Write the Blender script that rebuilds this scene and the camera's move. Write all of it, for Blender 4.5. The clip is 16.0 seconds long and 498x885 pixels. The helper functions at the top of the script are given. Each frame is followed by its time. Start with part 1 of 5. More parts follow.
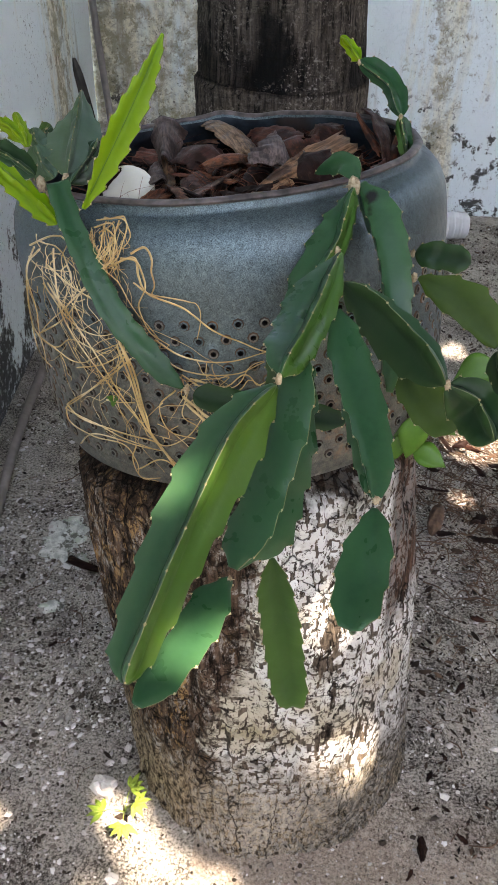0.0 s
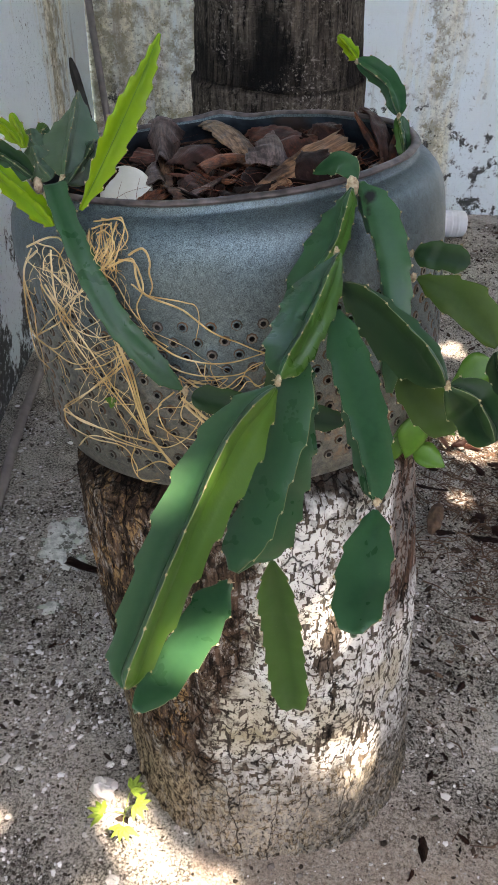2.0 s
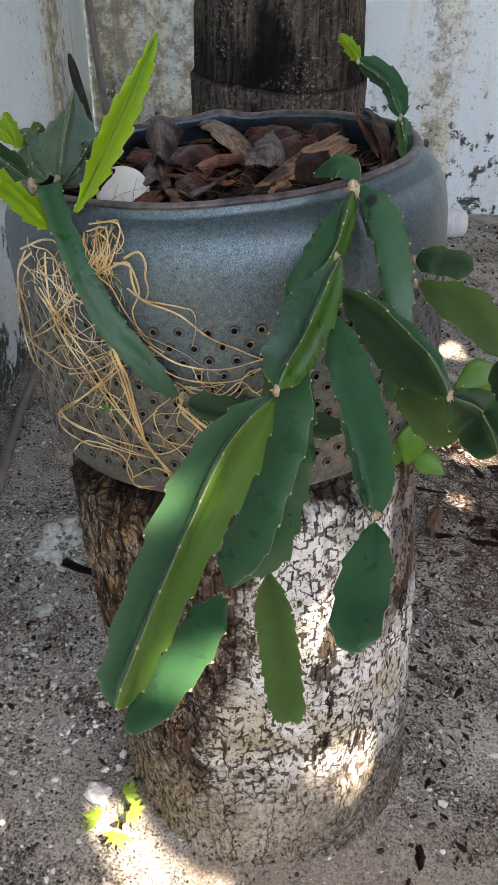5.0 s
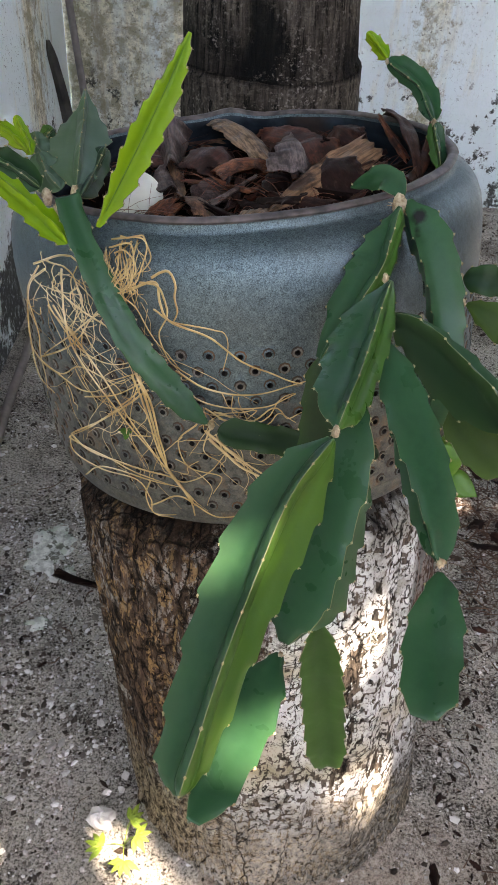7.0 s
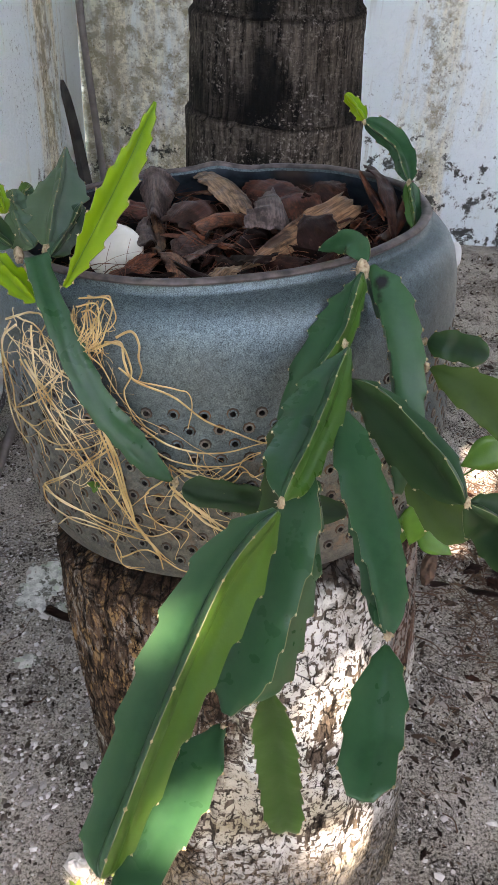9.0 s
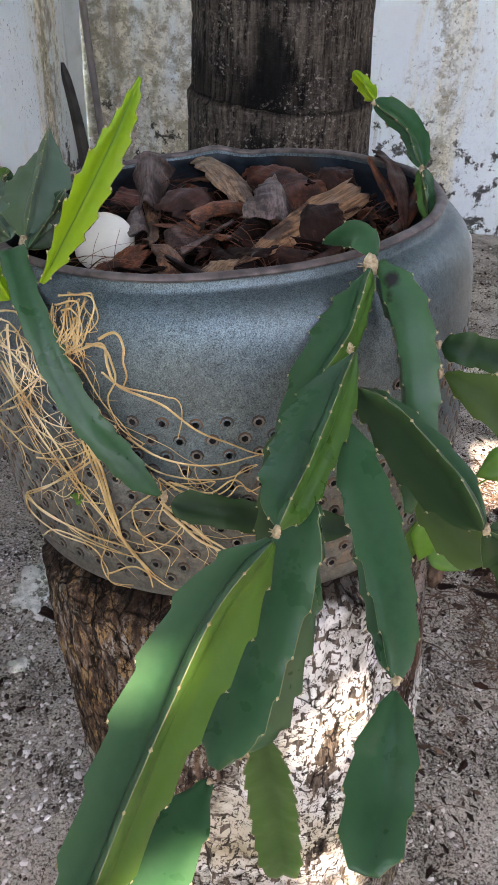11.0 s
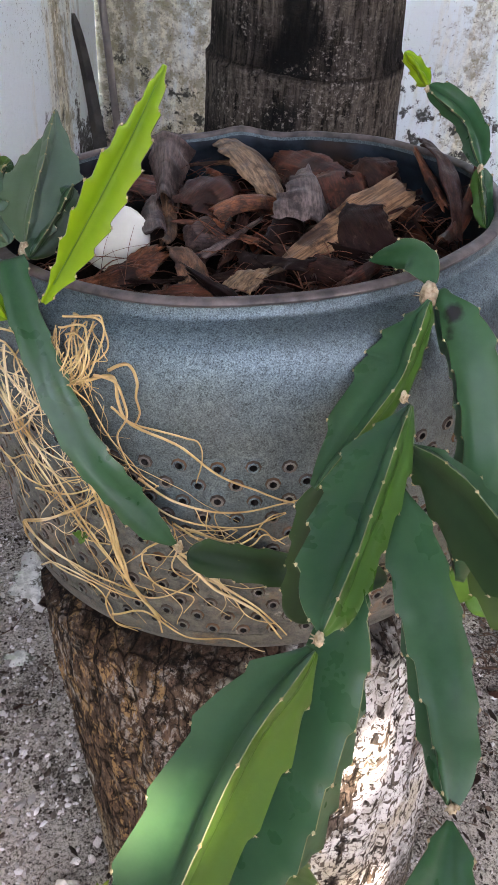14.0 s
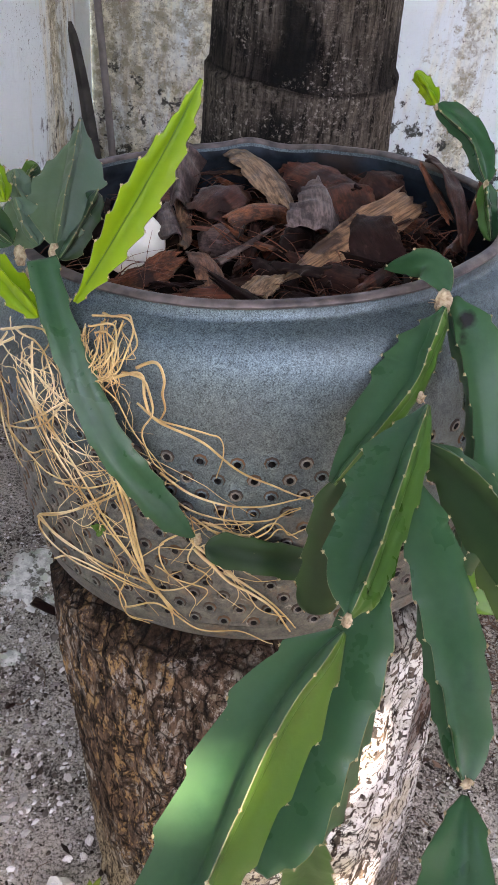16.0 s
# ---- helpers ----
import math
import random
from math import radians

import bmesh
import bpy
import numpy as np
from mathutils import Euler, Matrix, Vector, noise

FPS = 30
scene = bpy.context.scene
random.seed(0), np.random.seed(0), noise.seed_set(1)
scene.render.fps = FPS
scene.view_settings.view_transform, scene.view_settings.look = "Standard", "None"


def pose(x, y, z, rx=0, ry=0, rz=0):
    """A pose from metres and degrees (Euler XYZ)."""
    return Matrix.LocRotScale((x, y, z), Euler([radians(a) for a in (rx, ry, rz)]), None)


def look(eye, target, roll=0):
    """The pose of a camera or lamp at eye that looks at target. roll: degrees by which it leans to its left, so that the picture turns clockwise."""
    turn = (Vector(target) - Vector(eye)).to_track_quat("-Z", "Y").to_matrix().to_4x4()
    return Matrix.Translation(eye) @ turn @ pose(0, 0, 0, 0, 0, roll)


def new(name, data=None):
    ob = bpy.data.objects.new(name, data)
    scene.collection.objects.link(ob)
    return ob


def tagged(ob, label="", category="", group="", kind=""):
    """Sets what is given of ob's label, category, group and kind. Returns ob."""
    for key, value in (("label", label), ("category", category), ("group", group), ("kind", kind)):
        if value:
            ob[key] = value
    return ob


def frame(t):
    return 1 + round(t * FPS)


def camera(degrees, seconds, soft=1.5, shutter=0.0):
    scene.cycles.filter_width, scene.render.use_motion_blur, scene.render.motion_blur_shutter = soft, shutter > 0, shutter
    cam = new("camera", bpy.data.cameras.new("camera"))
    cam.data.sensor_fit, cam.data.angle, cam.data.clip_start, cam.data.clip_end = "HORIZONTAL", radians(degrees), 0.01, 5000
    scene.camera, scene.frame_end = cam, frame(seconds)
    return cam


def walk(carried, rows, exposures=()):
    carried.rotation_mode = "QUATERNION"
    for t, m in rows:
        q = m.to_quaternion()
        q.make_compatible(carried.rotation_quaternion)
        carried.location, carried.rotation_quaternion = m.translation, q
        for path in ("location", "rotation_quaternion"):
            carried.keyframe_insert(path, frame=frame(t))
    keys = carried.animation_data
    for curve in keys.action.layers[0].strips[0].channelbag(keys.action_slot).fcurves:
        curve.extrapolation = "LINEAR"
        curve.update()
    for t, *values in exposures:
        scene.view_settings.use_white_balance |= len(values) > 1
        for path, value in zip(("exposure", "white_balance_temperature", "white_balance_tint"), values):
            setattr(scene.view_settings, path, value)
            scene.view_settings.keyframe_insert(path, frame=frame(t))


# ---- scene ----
cam = camera(35.2, 16.0, 0.5)
EXPOSURES = ((0, 3.69, 8200, 19), (3.5, 3.67, 8150, 19), (6.5, 3.69, 8150, 19), (8.0, 3.81, 8200, 20), (9.5, 3.87, 8250, 22), (12.0, 3.99, 8200, 25), (16.0, 4.15, 8300, 28))
PATH = [
    (0, (0.117, 0.082, 1.371), (0.033, 1.683, 0.176), 1.4),
    (0.5, (0.115, 0.083, 1.371), (0.031, 1.682, 0.174), 1.3),
    (1, (0.114, 0.084, 1.371), (0.036, 1.684, 0.174), 1.2),
    (1.5, (0.116, 0.086, 1.37), (0.04, 1.686, 0.173), 1.2),
    (2, (0.116, 0.086, 1.371), (0.036, 1.686, 0.174), 1.2),
    (2.5, (0.116, 0.087, 1.372), (0.028, 1.686, 0.174), 1.2),
    (3, (0.117, 0.087, 1.375), (0.028, 1.687, 0.178), 1.4),
    (3.5, (0.121, 0.095, 1.375), (0.037, 1.696, 0.179), 1.6),
    (6, (0.097, 0.119, 1.368), (0.042, 1.707, 0.153), 1.3),
    (6.5, (0.066, 0.139, 1.368), (0.038, 1.722, 0.146), 1.6),
    (7, (0.053, 0.167, 1.37), (0.051, 1.747, 0.144), 2.8),
    (7.5, (0.075, 0.189, 1.375), (0.064, 1.774, 0.155), 3.2),
    (8, (0.092, 0.197, 1.382), (0.062, 1.79, 0.173), 3.2),
    (8.5, (0.096, 0.195, 1.389), (0.054, 1.799, 0.196), 3.1),
    (9, (0.099, 0.186, 1.396), (0.054, 1.806, 0.224), 3.0),
    (9.5, (0.103, 0.19, 1.399), (0.052, 1.816, 0.236), 3.0),
    (11.8, (0.105, 0.276, 1.366), (0.048, 1.85, 0.133), 3.0),
    (12, (0.096, 0.279, 1.368), (0.044, 1.846, 0.126), 3.1),
    (12.5, (0.099, 0.297, 1.359), (0.027, 1.853, 0.105), 2.6),
    (13, (0.102, 0.333, 1.362), (0.015, 1.874, 0.091), 2.6),
    (13.5, (0.095, 0.352, 1.366), (0.004, 1.89, 0.09), 3.0),
    (14, (0.078, 0.355, 1.374), (0.019, 1.893, 0.097), 4.6),
    (14.5, (0.07, 0.347, 1.375), (0.034, 1.891, 0.105), 5.6),
    (15, (0.054, 0.342, 1.378), (0.043, 1.888, 0.11), 6.7),
    (15.5, (0.049, 0.335, 1.379), (0.045, 1.887, 0.118), 7.0),
    (16, (0.05, 0.327, 1.381), (0.04, 1.884, 0.126), 6.7),
]
walk(cam, [(t, look(eye, target, roll)) for t, eye, target, roll in PATH], EXPOSURES)

# ---- world and sun ----
SUN_WAY = Vector((0.43, -0.295, 0.855)).normalized()          # towards the sun
world = bpy.data.worlds.new("sky")
world.use_nodes = True
scene.world = world
wn = world.node_tree
sky = wn.nodes.new("ShaderNodeTexSky")
sky.sky_type = "NISHITA"
sky.sun_disc = False
sky.sun_elevation = math.asin(SUN_WAY.z)
sky.sun_rotation = math.atan2(SUN_WAY.x, SUN_WAY.y)
sky.air_density, sky.dust_density, sky.ozone_density = 1.0, 1.5, 1.0
wn.links.new(sky.outputs[0], wn.nodes["Background"].inputs[0])
wn.nodes["Background"].inputs[1].default_value = 0.15
sun_data = bpy.data.lights.new("sun", "SUN")
sun_data.energy, sun_data.angle, sun_data.color = 2.6, radians(0.6), (1.0, 0.95, 0.88)
sun = new("sun", sun_data)
sun.matrix_world = look(SUN_WAY * 20, (0, 0, 0))

# ---- materials ----


class Surface:
    """A small wrapper that strings shader nodes together."""

    def __init__(self, name, rough=0.7, metal=0.0, spec=0.5):
        self.mat = bpy.data.materials.new(name)
        self.mat.use_nodes = True
        self.nt = self.mat.node_tree
        self.bsdf = self.nt.nodes["Principled BSDF"]
        self.bsdf.inputs["Roughness"].default_value = rough
        self.bsdf.inputs["Metallic"].default_value = metal
        self.bsdf.inputs["Specular IOR Level"].default_value = spec
        self.coord = self.nt.nodes.new("ShaderNodeTexCoord").outputs["Object"]

    def put(self, socket, value):
        if isinstance(value, bpy.types.NodeSocket):
            self.nt.links.new(value, socket)
        elif isinstance(value, (tuple, list)) and socket.type == "RGBA":
            socket.default_value = (*value[:3], 1)
        else:
            socket.default_value = value

    def scaled(self, sx, sy, sz):
        n = self.nt.nodes.new("ShaderNodeMapping")
        self.put(n.inputs["Vector"], self.coord)
        n.inputs["Scale"].default_value = (sx, sy, sz)
        return n.outputs[0]

    def warp(self, scale, amount, vec):
        """vec, shifted by a noise of the given scale."""
        n = self.nt.nodes.new("ShaderNodeTexNoise")
        self.put(n.inputs["Vector"], self.coord)
        n.inputs["Scale"].default_value, n.inputs["Detail"].default_value = scale, 5
        v = self.nt.nodes.new("ShaderNodeVectorMath")
        v.operation = "MULTIPLY_ADD"
        self.put(v.inputs[0], n.outputs["Color"])
        v.inputs[1].default_value = (amount, amount, amount)
        self.put(v.inputs[2], vec)
        return v.outputs[0]

    def noise(self, scale, detail=4, rough=0.55, vec=None, warp=0.0):
        n = self.nt.nodes.new("ShaderNodeTexNoise")
        self.put(n.inputs["Vector"], vec or self.coord)
        n.inputs["Scale"].default_value, n.inputs["Detail"].default_value = scale, detail
        n.inputs["Roughness"].default_value, n.inputs["Distortion"].default_value = rough, warp
        return n.outputs["Fac"]

    def cells(self, scale, vec=None, feature="F1", colour=False):
        n = self.nt.nodes.new("ShaderNodeTexVoronoi")
        n.feature = feature
        self.put(n.inputs["Vector"], vec or self.coord)
        n.inputs["Scale"].default_value = scale
        return n.outputs["Color" if colour else "Distance"]

    def ramp(self, fac, *stops):
        n = self.nt.nodes.new("ShaderNodeValToRGB")
        self.put(n.inputs["Fac"], fac)
        el = n.color_ramp.elements
        while len(el) < len(stops):
            el.new(0.5)
        for e, (p, c) in zip(el, stops):
            e.position = p
            e.color = (*c, 1) if isinstance(c, (tuple, list)) else (c, c, c, 1)
        return n.outputs["Color"]

    def mix(self, fac, a, b, how="MIX"):
        n = self.nt.nodes.new("ShaderNodeMix")
        n.data_type, n.blend_type = "RGBA", how
        self.put(n.inputs["Factor"], fac)
        self.put(n.inputs[6], a)
        self.put(n.inputs[7], b)
        return n.outputs[2]

    def calc(self, how, a, b=0.0, clamp=False):
        n = self.nt.nodes.new("ShaderNodeMath")
        n.operation, n.use_clamp = how, clamp
        self.put(n.inputs[0], a)
        self.put(n.inputs[1], b)
        return n.outputs[0]

    def axis(self, which):
        n = self.nt.nodes.new("ShaderNodeSeparateXYZ")
        self.put(n.inputs[0], self.coord)
        return n.outputs[which]

    def chance(self):
        return self.nt.nodes.new("ShaderNodeObjectInfo").outputs["Random"]

    def named(self, name):
        """A value that the mesh carries at its points."""
        n = self.nt.nodes.new("ShaderNodeAttribute")
        n.attribute_name = name
        return n.outputs["Fac"]

    def island(self):
        return self.nt.nodes.new("ShaderNodeNewGeometry").outputs["Random Per Island"]

    def done(self, colour, rough=None, bump=None, strength=0.4, depth=0.004):
        self.put(self.bsdf.inputs["Base Color"], colour)
        if rough is not None:
            self.put(self.bsdf.inputs["Roughness"], rough)
        if bump is not None:
            n = self.nt.nodes.new("ShaderNodeBump")
            n.inputs["Strength"].default_value, n.inputs["Distance"].default_value = strength, depth
            self.put(n.inputs["Height"], bump)
            self.nt.links.new(n.outputs[0], self.bsdf.inputs["Normal"])
        return self.mat


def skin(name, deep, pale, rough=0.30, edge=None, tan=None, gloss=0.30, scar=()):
    """Waxy plant skin; edge: the colour towards the wings' margins, tan: for one face, its light painted in."""
    s = Surface(name, rough, 0, gloss)
    big = s.noise(14, 3)
    fine = s.noise(160, 3)
    c = s.mix(s.ramp(big, (0.3, 0), (0.7, 1)), deep, pale)
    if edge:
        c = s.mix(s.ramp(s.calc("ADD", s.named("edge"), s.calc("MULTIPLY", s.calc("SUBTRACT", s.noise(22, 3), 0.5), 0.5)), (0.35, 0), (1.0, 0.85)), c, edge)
        c = s.mix(s.calc("MULTIPLY", s.named("tan"), s.ramp(big, (0.3, 0.65), (0.7, 0.9))), c, tan)
    c = s.mix(s.ramp(s.noise(7, 4, 0.6), (0.46, 0), (0.66, 0.25)), c, tuple(0.55 * v for v in deep))
    c = s.mix(s.ramp(fine, (0.35, 0.0), (0.8, 0.22)), c, tuple(1.3 * v for v in pale))
    spots = s.ramp(s.cells(110), (0.0, 1), (0.10, 0))
    c = s.mix(s.calc("MULTIPLY", spots, s.ramp(s.noise(25, 2), (0.55, 0), (0.65, 0.25))), c, (0.16, 0.17, 0.06))
    for spot, reach in scar:
        n = s.nt.nodes.new("ShaderNodeVectorMath")
        n.operation = "DISTANCE"
        s.put(n.inputs[0], s.warp(260, 0.005, s.coord))
        n.inputs[1].default_value = tuple(v + 0.003 for v in spot)
        c = s.mix(s.ramp(n.outputs["Value"], (reach * 0.88, 1), (reach, 0)), c, (0.005, 0.0045, 0.003))
    s.bsdf.inputs["Subsurface Weight"].default_value = 0.08
    s.bsdf.inputs["Subsurface Radius"].default_value = (0.004, 0.008, 0.002)
    return s.done(c, s.ramp(s.noise(40, 3), (0.3, rough - 0.06), (0.7, rough + 0.12)), s.noise(60, 4), 0.12, 0.003)


def fleck(name, a, b, scale=60, rough=0.8, bump=0.4, depth=0.002, c3=None, gloss=0.3):
    s = Surface(name, rough, 0, gloss)
    c = s.mix(s.ramp(s.noise(scale, 5), (0.35, 0), (0.65, 1)), a, b)
    if c3:
        c = s.mix(s.ramp(s.noise(scale * 0.23, 3), (0.52, 0), (0.66, 1)), c, c3)
    return s.done(c, None, s.noise(scale * 2.2, 5), bump, depth)


SKIN = {
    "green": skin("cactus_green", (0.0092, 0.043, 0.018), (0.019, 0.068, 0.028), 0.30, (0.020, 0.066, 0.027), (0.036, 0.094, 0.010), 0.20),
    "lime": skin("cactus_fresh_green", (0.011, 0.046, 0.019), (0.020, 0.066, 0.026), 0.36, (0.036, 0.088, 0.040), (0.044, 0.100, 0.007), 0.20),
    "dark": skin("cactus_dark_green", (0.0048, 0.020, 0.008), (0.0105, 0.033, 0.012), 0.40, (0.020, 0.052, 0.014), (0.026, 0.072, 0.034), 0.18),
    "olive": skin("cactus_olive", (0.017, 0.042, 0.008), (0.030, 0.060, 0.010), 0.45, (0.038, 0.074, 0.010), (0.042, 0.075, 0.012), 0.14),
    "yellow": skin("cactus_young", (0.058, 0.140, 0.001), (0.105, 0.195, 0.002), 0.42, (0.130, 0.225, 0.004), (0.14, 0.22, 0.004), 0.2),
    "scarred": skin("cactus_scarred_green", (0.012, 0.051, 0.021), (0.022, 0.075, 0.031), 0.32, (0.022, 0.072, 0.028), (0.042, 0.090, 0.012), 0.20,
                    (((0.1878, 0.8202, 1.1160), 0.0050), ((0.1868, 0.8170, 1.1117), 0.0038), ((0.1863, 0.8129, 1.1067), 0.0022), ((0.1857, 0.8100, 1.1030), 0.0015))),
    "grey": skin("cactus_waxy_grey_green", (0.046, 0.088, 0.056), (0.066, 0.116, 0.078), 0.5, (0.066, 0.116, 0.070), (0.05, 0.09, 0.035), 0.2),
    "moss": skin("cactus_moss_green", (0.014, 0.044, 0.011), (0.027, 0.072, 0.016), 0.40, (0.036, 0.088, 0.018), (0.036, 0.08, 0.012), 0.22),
    "crease": skin("cactus_crease", (0.030, 0.090, 0.003), (0.055, 0.130, 0.004), 0.5),
}
MARGIN = fleck("cactus_margin", (0.080, 0.100, 0.042), (0.165, 0.170, 0.082), 120, 0.6)
AREOLE = fleck("areole", (0.42, 0.35, 0.21), (0.25, 0.19, 0.10), 300, 0.9)
JOINT = fleck("dry_joint", (0.46, 0.38, 0.25), (0.24, 0.17, 0.10), 260, 0.9, 0.7)
ROOT = fleck("root", (0.54, 0.40, 0.19), (0.34, 0.22, 0.09), 45, 0.75, 0.3, 0.001, (0.62, 0.51, 0.31))
# throats near black: the shade inside the punched holes is put into the colour
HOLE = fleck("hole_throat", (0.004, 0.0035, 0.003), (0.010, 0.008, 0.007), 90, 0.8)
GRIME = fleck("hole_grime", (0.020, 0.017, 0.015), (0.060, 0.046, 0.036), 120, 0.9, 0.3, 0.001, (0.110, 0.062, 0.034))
LIP = fleck("hole_lip", (0.060, 0.057, 0.050), (0.165, 0.155, 0.130), 90, 0.6, 0.3, 0.001, (0.080, 0.056, 0.036))


def metal_surface():
    s = Surface("weathered_drum_metal", 0.5, 0.75, 0.5)
    speck = s.calc("ADD", s.calc("MULTIPLY", s.noise(820, 4, 0.8), 0.74), s.calc("MULTIPLY", s.noise(150, 5, 0.75), 0.26))
    c = s.mix(s.ramp(speck, (0.40, 0), (0.61, 1)), (0.024, 0.037, 0.042), (0.138, 0.196, 0.208))
    # bluer shoulder over brown film; the contrast paints in part of the sky's reflection
    height = s.calc("ADD", s.axis(2), s.calc("MULTIPLY", s.axis(0), 0.10))
    low = s.ramp(s.calc("ADD", height, s.calc("MULTIPLY", s.noise(14, 4), 0.10)), (0.960, 1), (1.110, 0))
    blot = s.ramp(s.noise(9, 5, 0.6), (0.42, 0), (0.62, 1))
    c = s.mix(s.calc("MULTIPLY", blot, 0.22), c, (0.080, 0.092, 0.092))
    film = s.mix(s.ramp(s.noise(90, 8, 0.84), (0.40, 0), (0.60, 1)), (0.020, 0.020, 0.015), (0.130, 0.122, 0.088))
    c = s.mix(s.calc("MULTIPLY", low, 0.72), c, film)
    rust = s.calc("MULTIPLY", s.ramp(s.noise(24, 6, 0.68), (0.57, 0), (0.67, 0.65)), low)
    c = s.mix(rust, c, s.mix(s.noise(90, 5), (0.12, 0.066, 0.032), (0.23, 0.150, 0.080)))
    lime = s.calc("MULTIPLY", s.ramp(s.noise(70, 6, 0.75), (0.60, 0), (0.68, 0.6)), low)
    c = s.mix(lime, c, (0.36, 0.34, 0.30))
    s.put(s.bsdf.inputs["Metallic"], s.ramp(s.calc("MAXIMUM", rust, s.calc("MULTIPLY", low, 0.75)), (0.0, 0.72), (1.0, 0.1)))
    return s.done(c, s.ramp(s.noise(23, 4), (0.3, 0.42), (0.7, 0.58)), s.noise(400, 5, 0.7), 0.4, 0.001)


METAL = metal_surface()
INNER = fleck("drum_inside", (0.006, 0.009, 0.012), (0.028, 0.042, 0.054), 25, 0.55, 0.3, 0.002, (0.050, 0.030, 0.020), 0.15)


def rim_surface():
    s = Surface("rusty_rim", 0.45, 0.25, 0.5)
    c = s.mix(s.ramp(s.noise(60, 5), (0.35, 0), (0.65, 1)), (0.036, 0.029, 0.027), (0.120, 0.095, 0.086))
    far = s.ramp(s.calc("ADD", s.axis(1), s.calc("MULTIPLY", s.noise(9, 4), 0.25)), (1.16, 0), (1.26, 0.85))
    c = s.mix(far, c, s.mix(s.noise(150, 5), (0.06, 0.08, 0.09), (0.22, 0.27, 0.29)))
    return s.done(c, s.ramp(s.noise(40, 3), (0.3, 0.42), (0.7, 0.65)), s.noise(150, 4), 0.4, 0.001)


RIM = rim_surface()


def bark_surface():
    s = Surface("stump_bark", 0.95, 0, 0.08)
    tall = s.scaled(1, 1, 0.24)
    x, z = s.axis(0), s.axis(2)
    # bare wood: near black with ochre flakes above, dusty tan towards the foot
    dark = s.mix(s.ramp(s.noise(70, 9, 0.80, s.scaled(1, 1, 0.20)), (0.40, 0), (0.62, 1)), (0.004, 0.003, 0.0024), (0.150, 0.100, 0.069))
    flakes = s.calc("MULTIPLY", s.ramp(s.noise(85, 8, 0.80, s.scaled(1, 1, 0.35)), (0.530, 0), (0.562, 0.9)), s.ramp(s.calc("SUBTRACT", s.noise(8, 3), s.ramp(x, (-0.14, 0), (-0.04, 0.15))), (0.38, 0), (0.52, 1)))
    dark = s.mix(flakes, dark, s.mix(s.noise(120, 4), (0.190, 0.105, 0.040), (0.460, 0.310, 0.150)))
    dusty = s.mix(s.ramp(s.noise(120, 8, 0.8, s.scaled(1, 1, 0.5)), (0.435, 0), (0.58, 1)), (0.020, 0.016, 0.011), (0.400, 0.335, 0.235))
    low = s.ramp(s.calc("ADD", z, s.calc("MULTIPLY", s.noise(7, 4), 0.30)), (0.30, 0.9), (0.42, 0))
    base = s.mix(low, dark, dusty)
    grey = s.calc("MULTIPLY", s.ramp(s.noise(95, 7, 0.78, s.scaled(1, 1, 0.4)), (0.53, 0), (0.57, 0.9)), s.ramp(s.noise(6, 4, 0.6, s.warp(3, 0.2, s.coord)), (0.40, 0), (0.54, 1)))
    base = s.mix(grey, base, s.mix(s.noise(130, 4), (0.16, 0.145, 0.125), (0.46, 0.435, 0.39)))
    # pale lichen crust split into small plates, many of them fallen off
    flank = s.ramp(s.calc("SUBTRACT", x, s.calc("MULTIPLY", s.calc("SUBTRACT", z, 0.25), 0.17)), (-0.10, 0.06), (0.10, 1.0))
    where = s.calc("ADD", s.calc("MULTIPLY", flank, 0.46), s.noise(9, 6, 0.7))
    crust = s.calc("MULTIPLY", s.ramp(where, (0.60, 0), (0.72, 1)), s.calc("SUBTRACT", 1.0, s.calc("MULTIPLY", low, 0.8)))
    turn = s.calc("ARCTAN2", s.calc("SUBTRACT", s.axis(1), 1.0), s.calc("SUBTRACT", x, 0.095))
    wrap = s.nt.nodes.new("ShaderNodeCombineXYZ")
    s.put(wrap.inputs[0], s.calc("MULTIPLY", turn, 0.26))
    s.put(wrap.inputs[1], s.calc("MULTIPLY", z, 0.72))
    tile = s.nt.nodes.new("ShaderNodeTexVoronoi")
    tile.voronoi_dimensions, tile.distance = "2D", "CHEBYCHEV"
    s.put(tile.inputs["Vector"], s.warp(60, 0.009, wrap.outputs[0]))
    tile.inputs["Scale"].default_value, tile.inputs["Randomness"].default_value = 112, 0.95
    plate = s.calc("ADD", tile.outputs["Distance"], s.calc("MULTIPLY", s.calc("SUBTRACT", s.noise(18, 6, 0.72), 0.5), 1.3))
    gap = s.ramp(plate, (0.50, 1), (0.57, 0.05))
    kept = s.ramp(s.noise(130, 6, 0.78, s.scaled(1, 1, 0.6), 0.2), (0.405, 0), (0.44, 1))
    fallen = s.ramp(s.noise(17, 5, 0.70, s.scaled(1, 1, 0.40)), (0.40, 0), (0.42, 1))
    m = s.calc("MULTIPLY", s.calc("MULTIPLY", crust, s.calc("MULTIPLY", gap, kept)), fallen)
    pale = s.mix(s.ramp(s.noise(14, 5, 0.7), (0.36, 0), (0.48, 1)), s.mix(s.noise(110, 4), (0.24, 0.235, 0.20), (0.54, 0.53, 0.47)), s.mix(s.noise(80, 5), (0.58, 0.60, 0.57), (0.86, 0.875, 0.84)))
    ochre = s.ramp(s.noise(6, 3), (0.56, 0), (0.64, 0.55))
    pale = s.mix(ochre, pale, (0.40, 0.33, 0.16))
    bare = s.mix(s.ramp(s.noise(110, 7, 0.78, s.scaled(1, 1, 0.16)), (0.40, 0), (0.60, 1)), (0.004, 0.0035, 0.003), (0.155, 0.125, 0.096))
